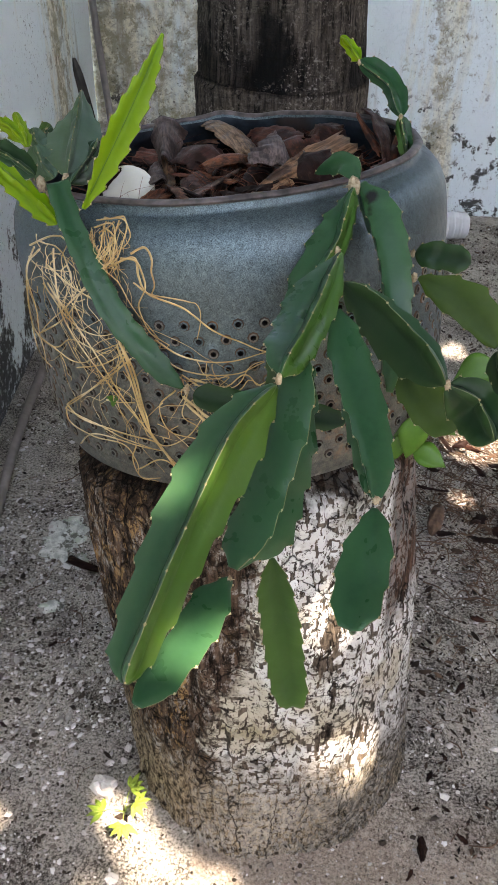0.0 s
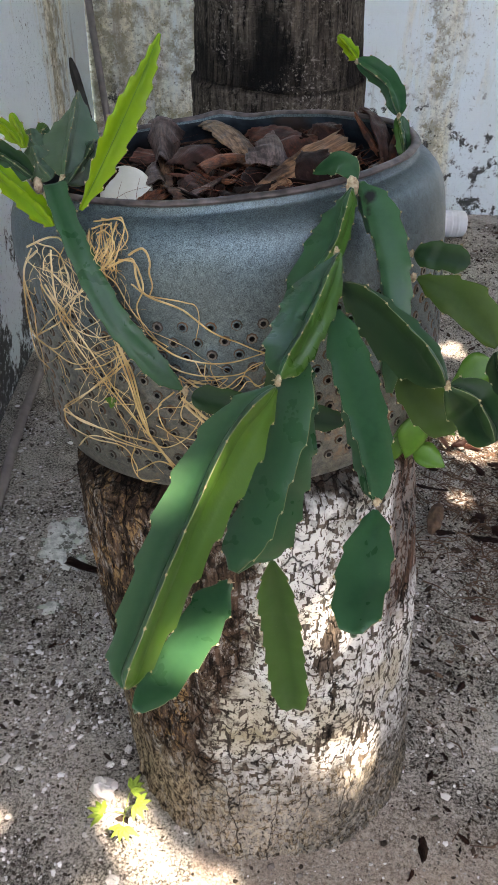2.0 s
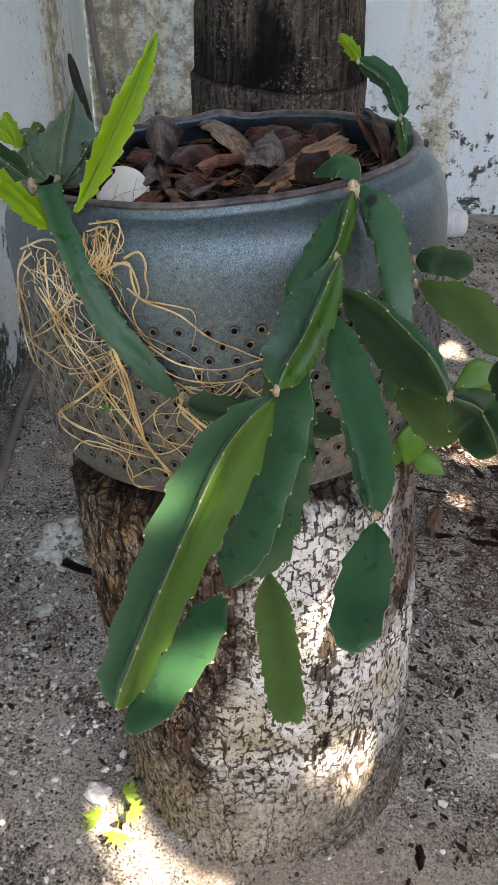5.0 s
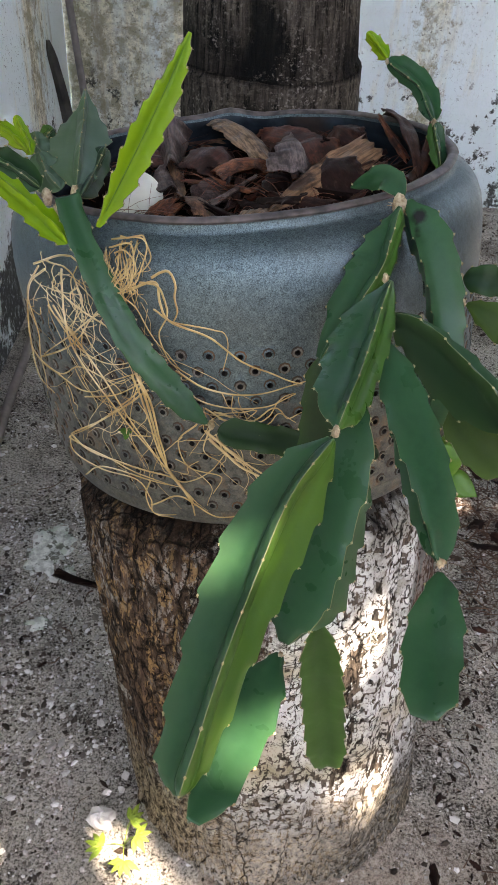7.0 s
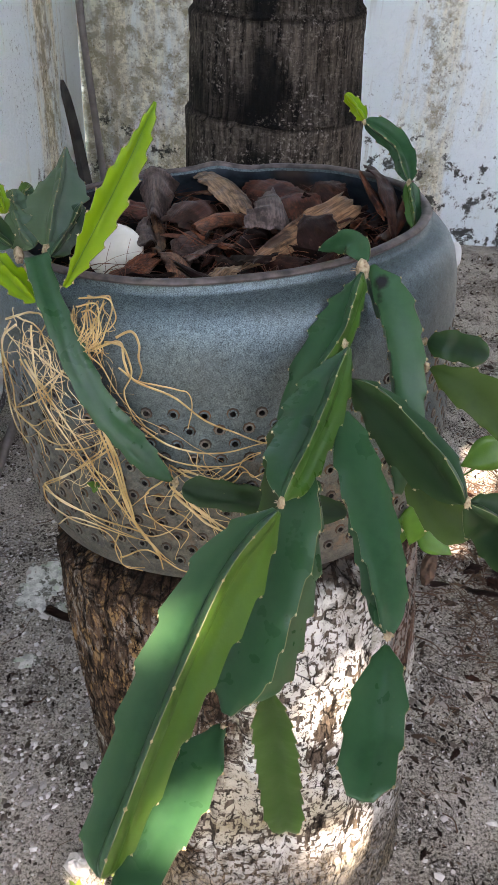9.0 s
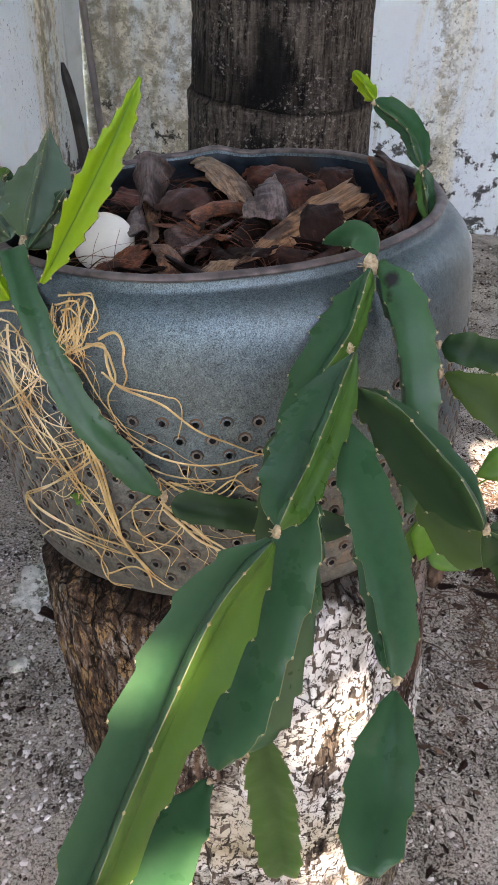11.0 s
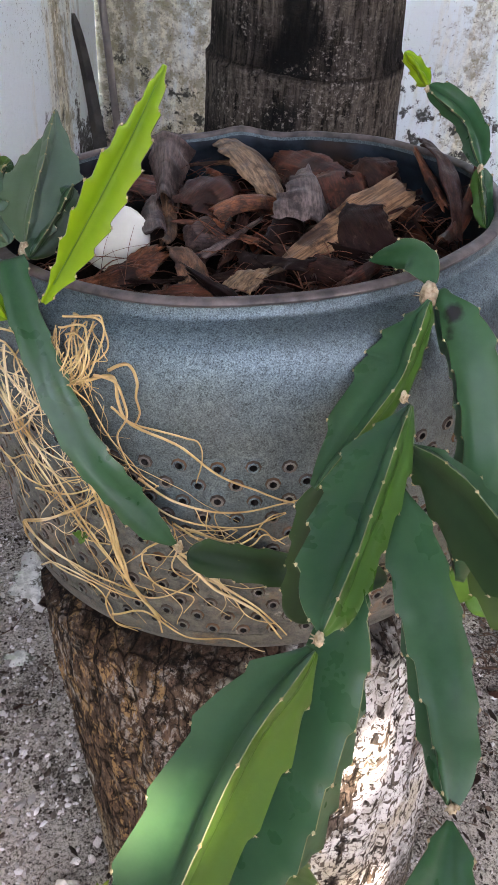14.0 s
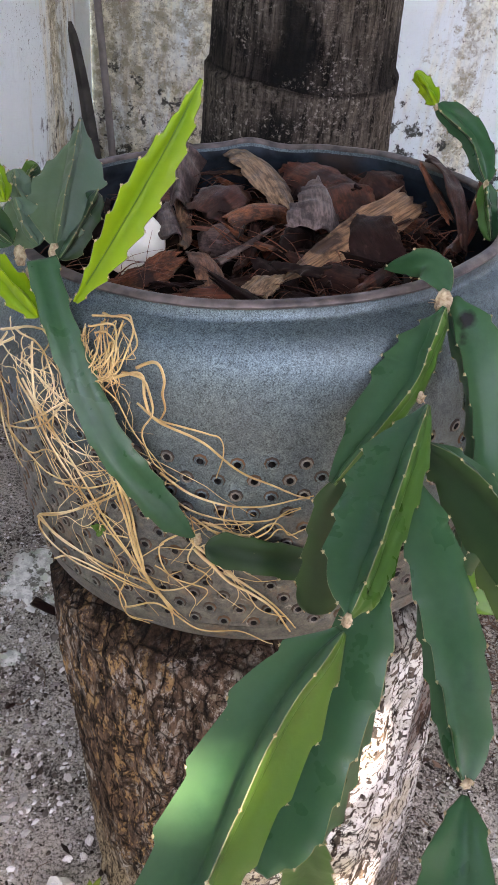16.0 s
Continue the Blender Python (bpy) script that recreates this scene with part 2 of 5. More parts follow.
    c = s.mix(m, s.mix(s.calc("MULTIPLY", crust, s.calc("SUBTRACT", 1.0, low)), base, bare), pale)
    # near-black wood under the drum's edge, with the drum's shade painted in
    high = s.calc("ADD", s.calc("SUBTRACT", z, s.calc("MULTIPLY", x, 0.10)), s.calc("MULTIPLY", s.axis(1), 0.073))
    drum_shade = s.ramp(s.calc("ADD", high, s.calc("MULTIPLY", s.calc("SUBTRACT", s.noise(18, 5, 0.7, tall), 0.5), 0.16)), (0.778, 0), (0.815, 0.92))
    c = s.mix(drum_shade, c, s.mix(s.ramp(s.noise(90, 6, 0.7, tall), (0.42, 0), (0.66, 1)), (0.003, 0.0025, 0.002), (0.042, 0.025, 0.017)))
    pits = s.ramp(s.noise(125, 6, 0.76, s.warp(40, 0.02, s.scaled(1, 1, 0.7))), (0.397, 0.92), (0.422, 0))
    c = s.mix(pits, c, (0.012, 0.010, 0.008))
    strip = s.ramp(s.calc("ADD", x, s.calc("MULTIPLY", z, 0.05)), (0.297, 0), (0.306, 1))
    strip = s.calc("MULTIPLY", strip, s.ramp(s.calc("ADD", z, s.calc("MULTIPLY", s.noise(12, 3), 0.2)), (0.52, 0), (0.62, 0.8)))
    c = s.mix(strip, c, s.mix(s.ramp(s.noise(75, 7, 0.75, s.scaled(1, 1, 0.14)), (0.42, 0), (0.62, 1)), (0.010, 0.006, 0.0045), (0.150, 0.082, 0.056)))
    mould = s.calc("MULTIPLY", s.ramp(s.calc("SUBTRACT", x, s.calc("MULTIPLY", z, 0.25)), (0.12, 0), (0.24, 1)), s.ramp(s.calc("ADD", z, s.calc("MULTIPLY", s.noise(11, 5, 0.7), 0.3)), (0.30, 1), (0.52, 0)))
    c = s.mix(s.calc("MULTIPLY", mould, s.ramp(s.noise(70, 6, 0.75), (0.40, 0.80), (0.60, 0.15))), c, (0.026, 0.026, 0.021))
    crack = s.ramp(s.cells(15, s.warp(16, 0.05, s.scaled(1, 1, 0.16)), "DISTANCE_TO_EDGE"), (0.003, 0), (0.018, 1))
    crack = s.calc("MAXIMUM", crack, s.ramp(s.noise(9, 3), (0.50, 0), (0.58, 1)))
    plates = s.ramp(s.cells(34, s.warp(30, 0.02, s.scaled(1, 1, 0.42)), "DISTANCE_TO_EDGE"), (0.01, 0.15), (0.06, 1))
    crack = s.calc("MULTIPLY", crack, s.calc("MAXIMUM", plates, s.calc("MAXIMUM", crust, low)))
    split = s.ramp(s.noise(13, 4, 0.6, s.scaled(0.6, 0.6, 2.0), 1.0), (0.492, 0), (0.5, 1), (0.508, 0))
    split = s.calc("MULTIPLY", split, s.ramp(s.noise(6, 3), (0.48, 0), (0.56, 1)))
    crack = s.calc("MULTIPLY", crack, s.calc("SUBTRACT", 1.0, split))
    c = s.mix(crack, s.mix(0.92, c, (0.003, 0.0025, 0.002)), c)
    h = s.calc("ADD", s.noise(150, 9, 0.85, tall), s.calc("MULTIPLY", crack, 0.9))
    h = s.calc("ADD", h, s.calc("MULTIPLY", m, 0.40))
    return s.done(c, None, h, 1.0, 0.0035)


BARK = bark_surface()
CUT = fleck("cut_wood", (0.11, 0.075, 0.05), (0.22, 0.16, 0.11), 40, 0.9, 0.6)


def palm_surface():
    s = Surface("palm_trunk", 0.9, 0, 0.10)
    z = s.axis(2)
    fibre = s.noise(80, 6, 0.7, s.scaled(1, 1, 0.10))
    rough = s.noise(70, 6, 0.75)
    turn = s.calc("FRACT", s.calc("DIVIDE", s.calc("ADD", s.calc("SUBTRACT", z, 0.887), s.calc("MULTIPLY", s.calc("SUBTRACT", s.noise(5, 3), 0.5), 0.035)), 0.237))
    bare = s.mix(s.ramp(fibre, (0.38, 0), (0.64, 1)), (0.004, 0.0032, 0.0028), (0.110, 0.092, 0.074))
    bare = s.mix(s.ramp(rough, (0.52, 0), (0.64, 0.8)), bare, (0.140, 0.124, 0.104))
    smooth = s.mix(s.ramp(fibre, (0.40, 0), (0.66, 1)), (0.004, 0.0036, 0.0033), (0.026, 0.022, 0.019))
    band = s.ramp(s.calc("ADD", turn, s.calc("MULTIPLY", s.calc("SUBTRACT", s.noise(16, 5, 0.7), 0.5), 0.5)), (0.30, 1), (0.60, 0))
    band = s.calc("MULTIPLY", band, s.ramp(s.noise(3.2, 3), (0.36, 0.15), (0.56, 1)))
    c = s.mix(band, bare, smooth)
    # a tall wet black stain
    wet = s.ramp(s.calc("ABSOLUTE", s.calc("ADD", s.calc("SUBTRACT", s.axis(0), 0.035), s.calc("MULTIPLY", s.calc("SUBTRACT", s.noise(7, 4, 0.6, s.scaled(1, 1, 0.4)), 0.5), 0.22))), (0.025, 1), (0.060, 0))
    c = s.mix(s.calc("MULTIPLY", wet, s.ramp(turn, (0.0, 0.9), (0.70, 0.9), (0.86, 0.25))), c, (0.004, 0.0045, 0.0045))
    line = s.ramp(turn, (0.0, 0), (0.02, 1), (0.96, 1), (0.985, 0))
    c = s.mix(line, s.mix(0.4, (0.006, 0.005, 0.004), c), c)
    thin = s.ramp(s.noise(40, 4, 0.6, s.scaled(0.25, 0.25, 2.2)), (0.487, 0), (0.5, 0.7), (0.513, 0))
    c = s.mix(thin, c, (0.004, 0.0035, 0.003))
    grey = s.calc("MULTIPLY", s.ramp(s.noise(95, 5, 0.75), (0.56, 0), (0.62, 1)), s.ramp(s.noise(7, 4), (0.42, 0), (0.58, 0.9)))
    c = s.mix(grey, c, (0.22, 0.20, 0.175))
    return s.done(c, None, s.calc("ADD", fibre, s.calc("ADD", rough, line)), 0.9, 0.008)


PALM = palm_surface()


def wall_surface(name, dirt, blot, rot):
    """Whitewash. blot: how finely the mould at its foot is broken, rot: how thick it grows."""
    s = Surface(name, 0.85, 0, 0.3)
    paint = s.mix(s.noise(3, 4), (0.77, 0.875, 0.90), (0.84, 0.925, 0.93))
    d = dirt(s)
    runs = s.noise(9, 6, 0.66, s.scaled(1, 1, 0.13))
    grime = s.ramp(s.calc("ADD", runs, d), (0.56, 0), (0.78, 1))
    grain = s.noise(45, 7, 0.78)
    tone = s.mix(s.ramp(grain, (0.36, 0), (0.54, 1)), (0.27, 0.215, 0.105), (0.87, 0.79, 0.58))
    c = s.mix(s.calc("MULTIPLY", grime, 0.80), paint, tone)
    moss = s.calc("MULTIPLY", s.ramp(s.calc("ADD", s.noise(17, 7, 0.75), s.calc("MULTIPLY", d, 0.8)), (0.645, 0), (0.74, 0.8)), s.ramp(grain, (0.36, 0.3), (0.56, 1)))
    c = s.mix(moss, c, s.mix(s.noise(30, 4), (0.14, 0.115, 0.05), (0.30, 0.25, 0.12)))
    streak = s.ramp(s.noise(16, 4, 0.6, s.scaled(1, 1, 0.06)), (0.61, 0), (0.72, 0.7))
    c = s.mix(s.calc("MULTIPLY", streak, s.ramp(s.noise(2.2, 3), (0.45, 0), (0.6, 1))), c, (0.34, 0.28, 0.20))
    dots = s.calc("MULTIPLY", s.ramp(s.noise(75, 6, 0.78), (0.60, 0), (0.63, 1)), s.ramp(s.calc("ADD", s.noise(2.6, 3), d), (0.42, 0.05), (0.62, 0.95)))
    c = s.mix(dots, c, (0.055, 0.053, 0.045))
    foot = s.ramp(s.axis(2), (0.02, 1), (0.62, 0))
    mould = s.ramp(s.calc("ADD", s.noise(blot, 7, 0.72), s.calc("MULTIPLY", foot, rot)), (0.60, 0), (0.64, 1))
    speck = s.ramp(s.noise(40, 5, 0.75), (0.36, 0.35), (0.46, 1))
    c = s.mix(s.calc("MULTIPLY", s.calc("MULTIPLY", mould, speck), s.ramp(foot, (0.02, 0), (0.25, 0.95))), c, (0.035, 0.036, 0.032))
    flake = s.ramp(s.noise(13, 6, 0.7), (0.50, 0), (0.54, 1))
    return s.done(c, None, s.calc("ADD", s.calc("MULTIPLY", flake, 0.6), s.calc("MULTIPLY", grain, 1.2)), 0.6, 0.007)


def dirt_back(s):
    # rain-washed dirt between the corner and the palm
    run = s.ramp(s.calc("ABSOLUTE", s.calc("SUBTRACT", s.axis(0), 0.72)), (0.0, 0.23), (0.20, 0.0))
    return s.calc("ADD", run, s.ramp(s.axis(0), (0.0, 0.23), (0.28, 0.0)))


def dirt_side(s):
    d = s.calc("ABSOLUTE", s.calc("SUBTRACT", s.axis(1), 3.22))
    return s.ramp(d, (0.02, 0.27), (0.30, 0.0))


WALL_BACK = wall_surface("stained_white_wall", dirt_back, 12, 0.10)
WALL_SIDE = wall_surface("streaked_white_wall", dirt_side, 6, 0.22)
WALL_PLAIN = fleck("unseen_wall_grey", (0.060, 0.060, 0.052), (0.115, 0.110, 0.095), 3, 0.9)


def ground_surface():
    s = Surface("sandy_ground", 0.95, 0, 0.08)
    x, y = s.axis(0), s.axis(1)
    grain = s.noise(190, 6, 0.85)
    c = s.mix(s.ramp(grain, (0.385, 0), (0.545, 1)), (0.018, 0.016, 0.014), (0.570, 0.540, 0.480))
    # damp, humus-dark patches, most of them on the side away from the wall
    wet = s.calc("ADD", s.noise(5.5, 8, 0.72), s.ramp(x, (0.25, -0.03), (0.50, 0.008)))
    damp = s.ramp(wet, (0.47, 0), (0.57, 1))
    c = s.mix(s.calc("MULTIPLY", damp, s.ramp(grain, (0.45, 0.80), (0.60, 0.15))), c, (0.014, 0.012, 0.010))
    # gravel painted paler towards the back, lifting the shade of walls and fronds
    dry = s.calc("MULTIPLY", s.ramp(y, (1.25, 0), (1.8, 0.40)), s.ramp(s.noise(35, 6, 0.8), (0.40, 0), (0.55, 1)))
    c = s.mix(dry, c, (0.58, 0.54, 0.48))
    # swept sand before the log
    near = s.calc("ADD", s.calc("ADD", y, s.ramp(x, (0.30, 0), (0.60, 0.22))), s.calc("MULTIPLY", s.calc("SUBTRACT", s.noise(5, 5, 0.65), 0.5), 0.45))
    near = s.calc("ADD", near, s.ramp(x, (-0.32, 0.5), (-0.12, 0.0)))
    sand = s.ramp(near, (0.78, 0.90), (1.02, 0.0))
    c = s.mix(s.calc("MULTIPLY", sand, s.ramp(s.noise(120, 5, 0.75), (0.36, 0.35), (0.50, 1))), c, s.mix(s.ramp(grain, (0.38, 0), (0.60, 1)), (0.19, 0.155, 0.125), (0.48, 0.41, 0.345)))
    speck = s.ramp(s.cells(120), (0.0, 1), (0.26, 0))
    c = s.mix(s.calc("MULTIPLY", speck, s.ramp(s.cells(120, None, "F1", True), (0.54, 0), (0.58, 0.9))), c, (0.64, 0.64, 0.62))
    return s.done(c, None, s.calc("ADD", grain, s.noise(60, 6, 0.7)), 1.0, 0.007)


GROUND = ground_surface()


def chip_surface():
    s = Surface("gravel_chips", 0.9, 0, 0.1)
    return s.done(s.ramp(s.island(), (0.0, (0.020, 0.017, 0.014)), (0.22, (0.080, 0.066, 0.055)), (0.45, (0.22, 0.20, 0.18)),
                         (0.75, (0.42, 0.41, 0.39)), (0.93, (0.78, 0.78, 0.77))), None, s.noise(300, 3), 0.4, 0.001)


CHIPS = chip_surface()


def crumb_surface():
    s = Surface("bark_crumbs", 0.9, 0, 0.15)
    return s.done(s.ramp(s.island(), (0.0, (0.008, 0.006, 0.005)), (0.5, (0.028, 0.020, 0.015)), (0.85, (0.070, 0.048, 0.035)), (1.0, (0.17, 0.12, 0.085))), None, s.noise(300, 3), 0.4, 0.001)


CRUMB = crumb_surface()


def husk_surface(name, *stops, gloss=0.2):
    """Fibrous dry sheath; the fibres run along each shard's own length."""
    s = Surface(name, 0.66, 0, gloss)
    base = s.ramp(s.chance(), *stops)
    line = s.noise(330, 5, 0.7, s.scaled(0.07, 1, 1))
    c = s.mix(s.ramp(line, (0.40, 0), (0.60, 1)), s.mix(0.70, base, (0.006, 0.004, 0.003)), base)
    pale = s.ramp(s.noise(60, 5, 0.7, s.scaled(0.15, 1, 1)), (0.56, 0), (0.70, 0.40))
    c = s.mix(pale, c, s.mix(0.35, base, (0.42, 0.30, 0.21)))
    c = s.mix(s.ramp(s.noise(30, 5, 0.65), (0.49, 0), (0.62, 0.85)), c, (0.014, 0.007, 0.006))
    return s.done(c, s.ramp(s.noise(50, 3), (0.3, 0.32), (0.7, 0.75)), line, 0.6, 0.001)


HUSK = husk_surface("brown_husk", (0.0, (0.020, 0.008, 0.007)), (0.35, (0.150, 0.043, 0.021)), (0.7, (0.260, 0.088, 0.038)), (1.0, (0.100, 0.038, 0.030)))
DARKHUSK = husk_surface("dark_husk", (0.0, (0.006, 0.003, 0.0025)), (0.5, (0.022, 0.010, 0.008)), (0.8, (0.055, 0.023, 0.016)), (1.0, (0.018, 0.012, 0.011)), gloss=0.06)
TAN = husk_surface("pale_husk", (0.0, (0.28, 0.160, 0.085)), (0.5, (0.20, 0.096, 0.054)), (1.0, (0.31, 0.205, 0.120)))
GREYHUSK = husk_surface("grey_husk", (0.0, (0.090, 0.055, 0.047)), (0.5, (0.165, 0.120, 0.105)), (1.0, (0.090, 0.044, 0.036)))
SOIL = fleck("dark_compost", (0.003, 0.0023, 0.002), (0.014, 0.009, 0.007), 60, 0.95, 0.9, 0.006, None, 0.05)
SHELL = fleck("white_shell", (0.52, 0.52, 0.44), (0.64, 0.63, 0.55), 20, 0.55, 0.1)
STONE = fleck("white_stone", (0.70, 0.69, 0.66), (0.55, 0.53, 0.50), 40, 0.85, 0.5)


def flake_surface():
    s = Surface("pale_flake", 0.9, 0, 0.1)
    c = s.mix(s.ramp(s.noise(60, 5, 0.7), (0.42, 0), (0.56, 1)), (0.40, 0.43, 0.40), (0.66, 0.69, 0.65))
    c = s.mix(s.ramp(s.noise(34, 6, 0.75), (0.535, 0), (0.555, 0.9)), c, (0.10, 0.10, 0.085))
    c = s.mix(s.ramp(s.noise(25, 4), (0.56, 0), (0.62, 0.8)), c, (0.42, 0.50, 0.40))
    return s.done(c, None, s.noise(150, 5), 0.6, 0.002)


LICHEN = flake_surface()
PIPE = fleck("grey_pipe", (0.17, 0.15, 0.14), (0.26, 0.235, 0.22), 20, 0.6, 0.2)
STICK = fleck("dark_blade", (0.020, 0.020, 0.019), (0.070, 0.066, 0.060), 14, 0.7, 0.3)
CAP = fleck("white_plastic", (0.72, 0.74, 0.74), (0.62, 0.64, 0.64), 30, 0.45, 0.1)
LEAF = skin("weed_leaf", (0.022, 0.080, 0.006), (0.052, 0.150, 0.010), 0.36)
SPROUT = skin("sprout_leaf", (0.170, 0.270, 0.030), (0.260, 0.370, 0.060), 0.5)
FROND = fleck("palm_frond", (0.030, 0.060, 0.018), (0.060, 0.100, 0.030), 10, 0.5)
DEBRIS = fleck("brown_debris", (0.060, 0.038, 0.028), (0.140, 0.085, 0.055), 60, 0.85, 0.6, 0.002, (0.17, 0.11, 0.07))

# ---- builders ----


def mesh_of(name, verts, faces, mats, slots=None, smooth=True):
    me = bpy.data.meshes.new(name)
    me.from_pydata([tuple(v) for v in verts], [], faces)
    for m in mats:
        me.materials.append(m)
    if slots is not None:
        me.polygons.foreach_set("material_index", slots)
    me.polygons.foreach_set("use_smooth", [smooth] * len(me.polygons))
    me.update()
    return me


def thing(name, at, label, category, group="", kind=""):
    ob = new(name)
    ob.empty_display_size = 0.05
    ob.location = at
    return tagged(ob, label, category, group, kind)


def under(ob, parent, label=""):
    """Makes ob, built in the world's metres, a part of parent."""
    ob.parent = parent
    ob.matrix_parent_inverse = world_of(parent).inverted()
    return tagged(ob, label)


def world_of(ob):
    m = ob.matrix_basis.copy()
    if ob.parent:
        m = world_of(ob.parent) @ ob.matrix_parent_inverse @ m
    return m


def lathe(profile, segments, wobble=None, m=Matrix()):
    verts, faces = [], []
    for r, z in profile:
        for k in range(segments):
            a = 2 * math.pi * k / segments
            dr, dz = wobble(a, r, z) if wobble else (0, 0)
            verts.append(m @ Vector(((r + dr) * math.cos(a), (r + dr) * math.sin(a), z + dz)))
    for i in range(len(profile) - 1):
        for k in range(segments):
            l = (k + 1) % segments
            faces.append((i * segments + k, i * segments + l, (i + 1) * segments + l, (i + 1) * segments + k))
    return verts, faces


def smooth_line(pts, n):
    """n + 1 points along a smooth curve through pts."""
    p = [Vector(q) for q in pts]
    p = [2 * p[0] - p[1]] + p + [2 * p[-1] - p[-2]]
    out = []
    for k in range(n + 1):
        u = k / n * (len(p) - 3)
        i = min(int(u), len(p) - 4)
        t = u - i
        a, b, c, d = p[i:i + 4]
        out.append(0.5 * (2 * b + (c - a) * t + (2 * a - 5 * b + 4 * c - d) * t * t + (3 * b - a - 3 * c + d) * t ** 3))
    return out


def tube(line, radius, sides=6, taper=1.0, caps=True):
    """A round tube along the points of line; radius shrinks to taper times at its end."""
    verts, faces = [], []
    side = None
    for k, p in enumerate(line):
        t = (line[min(k + 1, len(line) - 1)] - line[max(k - 1, 0)]).normalized()
        side = t.orthogonal() if side is None else side - t * side.dot(t)
        side.normalize()
        up = t.cross(side)
        r = (radius(k / (len(line) - 1)) if callable(radius) else radius) * (1 + (taper - 1) * k / (len(line) - 1))
        for j in range(sides):
            a = 2 * math.pi * j / sides
            verts.append(p + (side * math.cos(a) + up * math.sin(a)) * r)
    for k in range(len(line) - 1):
        for j in range(sides):
            l = (j + 1) % sides
            faces.append((k * sides + j, k * sides + l, (k + 1) * sides + l, (k + 1) * sides + j))
    if caps:
        faces.append(tuple(reversed(range(sides))))
        faces.append(tuple(range((len(line) - 1) * sides, len(line) * sides)))
    return verts, faces


def join(parts):
    """One list of vertices and faces from several."""
    verts, faces = [], []
    for v, f in parts:
        n = len(verts)
        verts += list(v)
        faces += [tuple(i + n for i in g) for g in f]
    return verts, faces


def lump(at, size, seed=0, rings=7, segs=10, rough=0.15, m=Matrix()):
    verts, faces = [], []
    for i in range(rings + 1):
        th = math.pi * i / rings
        for k in range(segs):
            a = 2 * math.pi * k / segs
            d = Vector((math.sin(th) * math.cos(a), math.sin(th) * math.sin(a), math.cos(th)))
            r = 1 + rough * noise.noise(d * 1.9 + Vector((seed * 7.1, seed * 3.3, 0)))
            verts.append(m @ (Vector((d.x * size[0], d.y * size[1], d.z * size[2])) * r) + Vector(at))
    for i in range(rings):
        for k in range(segs):
            l = (k + 1) % segs
            faces.append((i * segs + k, (i + 1) * segs + k, (i + 1) * segs + l, i * segs + l))
    return verts, faces


# ---- the setting ----
def ground_height(x, y):
    return 0.006 * noise.noise((x * 3, y * 3, 0)) + 0.0035 * noise.noise((x * 17, y * 17, 3)) + 0.0018 * noise.noise((x * 60, y * 60, 5))


def build_ground():
    xs = [-900, -60, -8, -3] + [-1.4 + 0.013 * i for i in range(231)] + [3, 8, 60, 900]
    ys = [-900, -60, -8, -1.5] + [0.35 + 0.015 * i for i in range(241)] + [6, 12, 60, 900]
    verts = [(x, y, ground_height(x, y) if abs(x) < 3 and abs(y) < 5 else 0) for y in ys for x in xs]
    w = len(xs)
    faces = [(j * w + i, j * w + i + 1, (j + 1) * w + i + 1, (j + 1) * w + i) for j in range(len(ys) - 1) for i in range(w - 1)]
    tagged(new("ground", mesh_of("ground", verts, faces, [GROUND])), "grey sandy yard ground with shell chips", "ground", kind="structure")


build_ground()


def wall(name, a, b, thick, high, mat, label):
    """A plastered wall whose seen face runs from a to b, with a slightly uneven face."""
    a, b = Vector((*a, 0)), Vector((*b, 0))
    way = (b - a).normalized()
    out = Vector((-way.y, way.x, 0))
    nx, nz = max(2, int((b - a).length / 0.03)), int(high / 0.03)
    if mat is WALL_PLAIN:
        nx, nz = 2, 2
    verts, faces = [], []
    for j in range(nz + 1):
        for i in range(nx + 1):
            p = a + way * ((b - a).length * i / nx) + Vector((0, 0, -0.1 + (high + 0.1) * j / nz))
            if mat is not WALL_PLAIN:
                p += out * (0.006 * noise.noise(p * 2.2) + 0.002 * noise.noise(p * 11))
            verts.append(p)
    for j in range(nz):
        for i in range(nx):
            k = j * (nx + 1) + i
            faces.append((k, k + 1, k + nx + 2, k + nx + 1))
    n = len(verts)
    back = [p + out * thick for p in (a, b)]
    verts += [back[0] + Vector((0, 0, -0.1)), back[1] + Vector((0, 0, -0.1)), back[1] + Vector((0, 0, high)), back[0] + Vector((0, 0, high))]
    top = nz * (nx + 1)
    faces += [(n + 1, n, n + 3, n + 2), (*range(top, top + nx + 1), n + 2, n + 3), (*[j * (nx + 1) for j in range(nz, -1, -1)], n, n + 3)[::-1],
              (*[j * (nx + 1) + nx for j in range(nz + 1)], n + 2, n + 1)]
    tagged(new(name, mesh_of(name, verts, faces, [mat])), label, "wall", kind="structure")


wall("wall_back", (-0.82, 3.84), (4.2, 3.84), 0.15, 2.3, WALL_BACK, "white plaster yard wall with mould and rain stains")
wall("wall_side", (-0.50, -2.6), (-0.815, 3.84), 0.15, 2.3, WALL_SIDE, "white plaster side wall with dark mould at its foot")
# unseen walls, added to close the yard and hold back light from these sides
wall("wall_right", (4.2, 3.99), (4.2, -2.75), 0.15, 3.1, WALL_PLAIN, "plain grey wall added out of view to close the yard")
wall("wall_front", (4.35, -2.6), (-0.65, -2.6), 0.15, 2.3, WALL_PLAIN, "plain grey wall added out of view to close the yard")

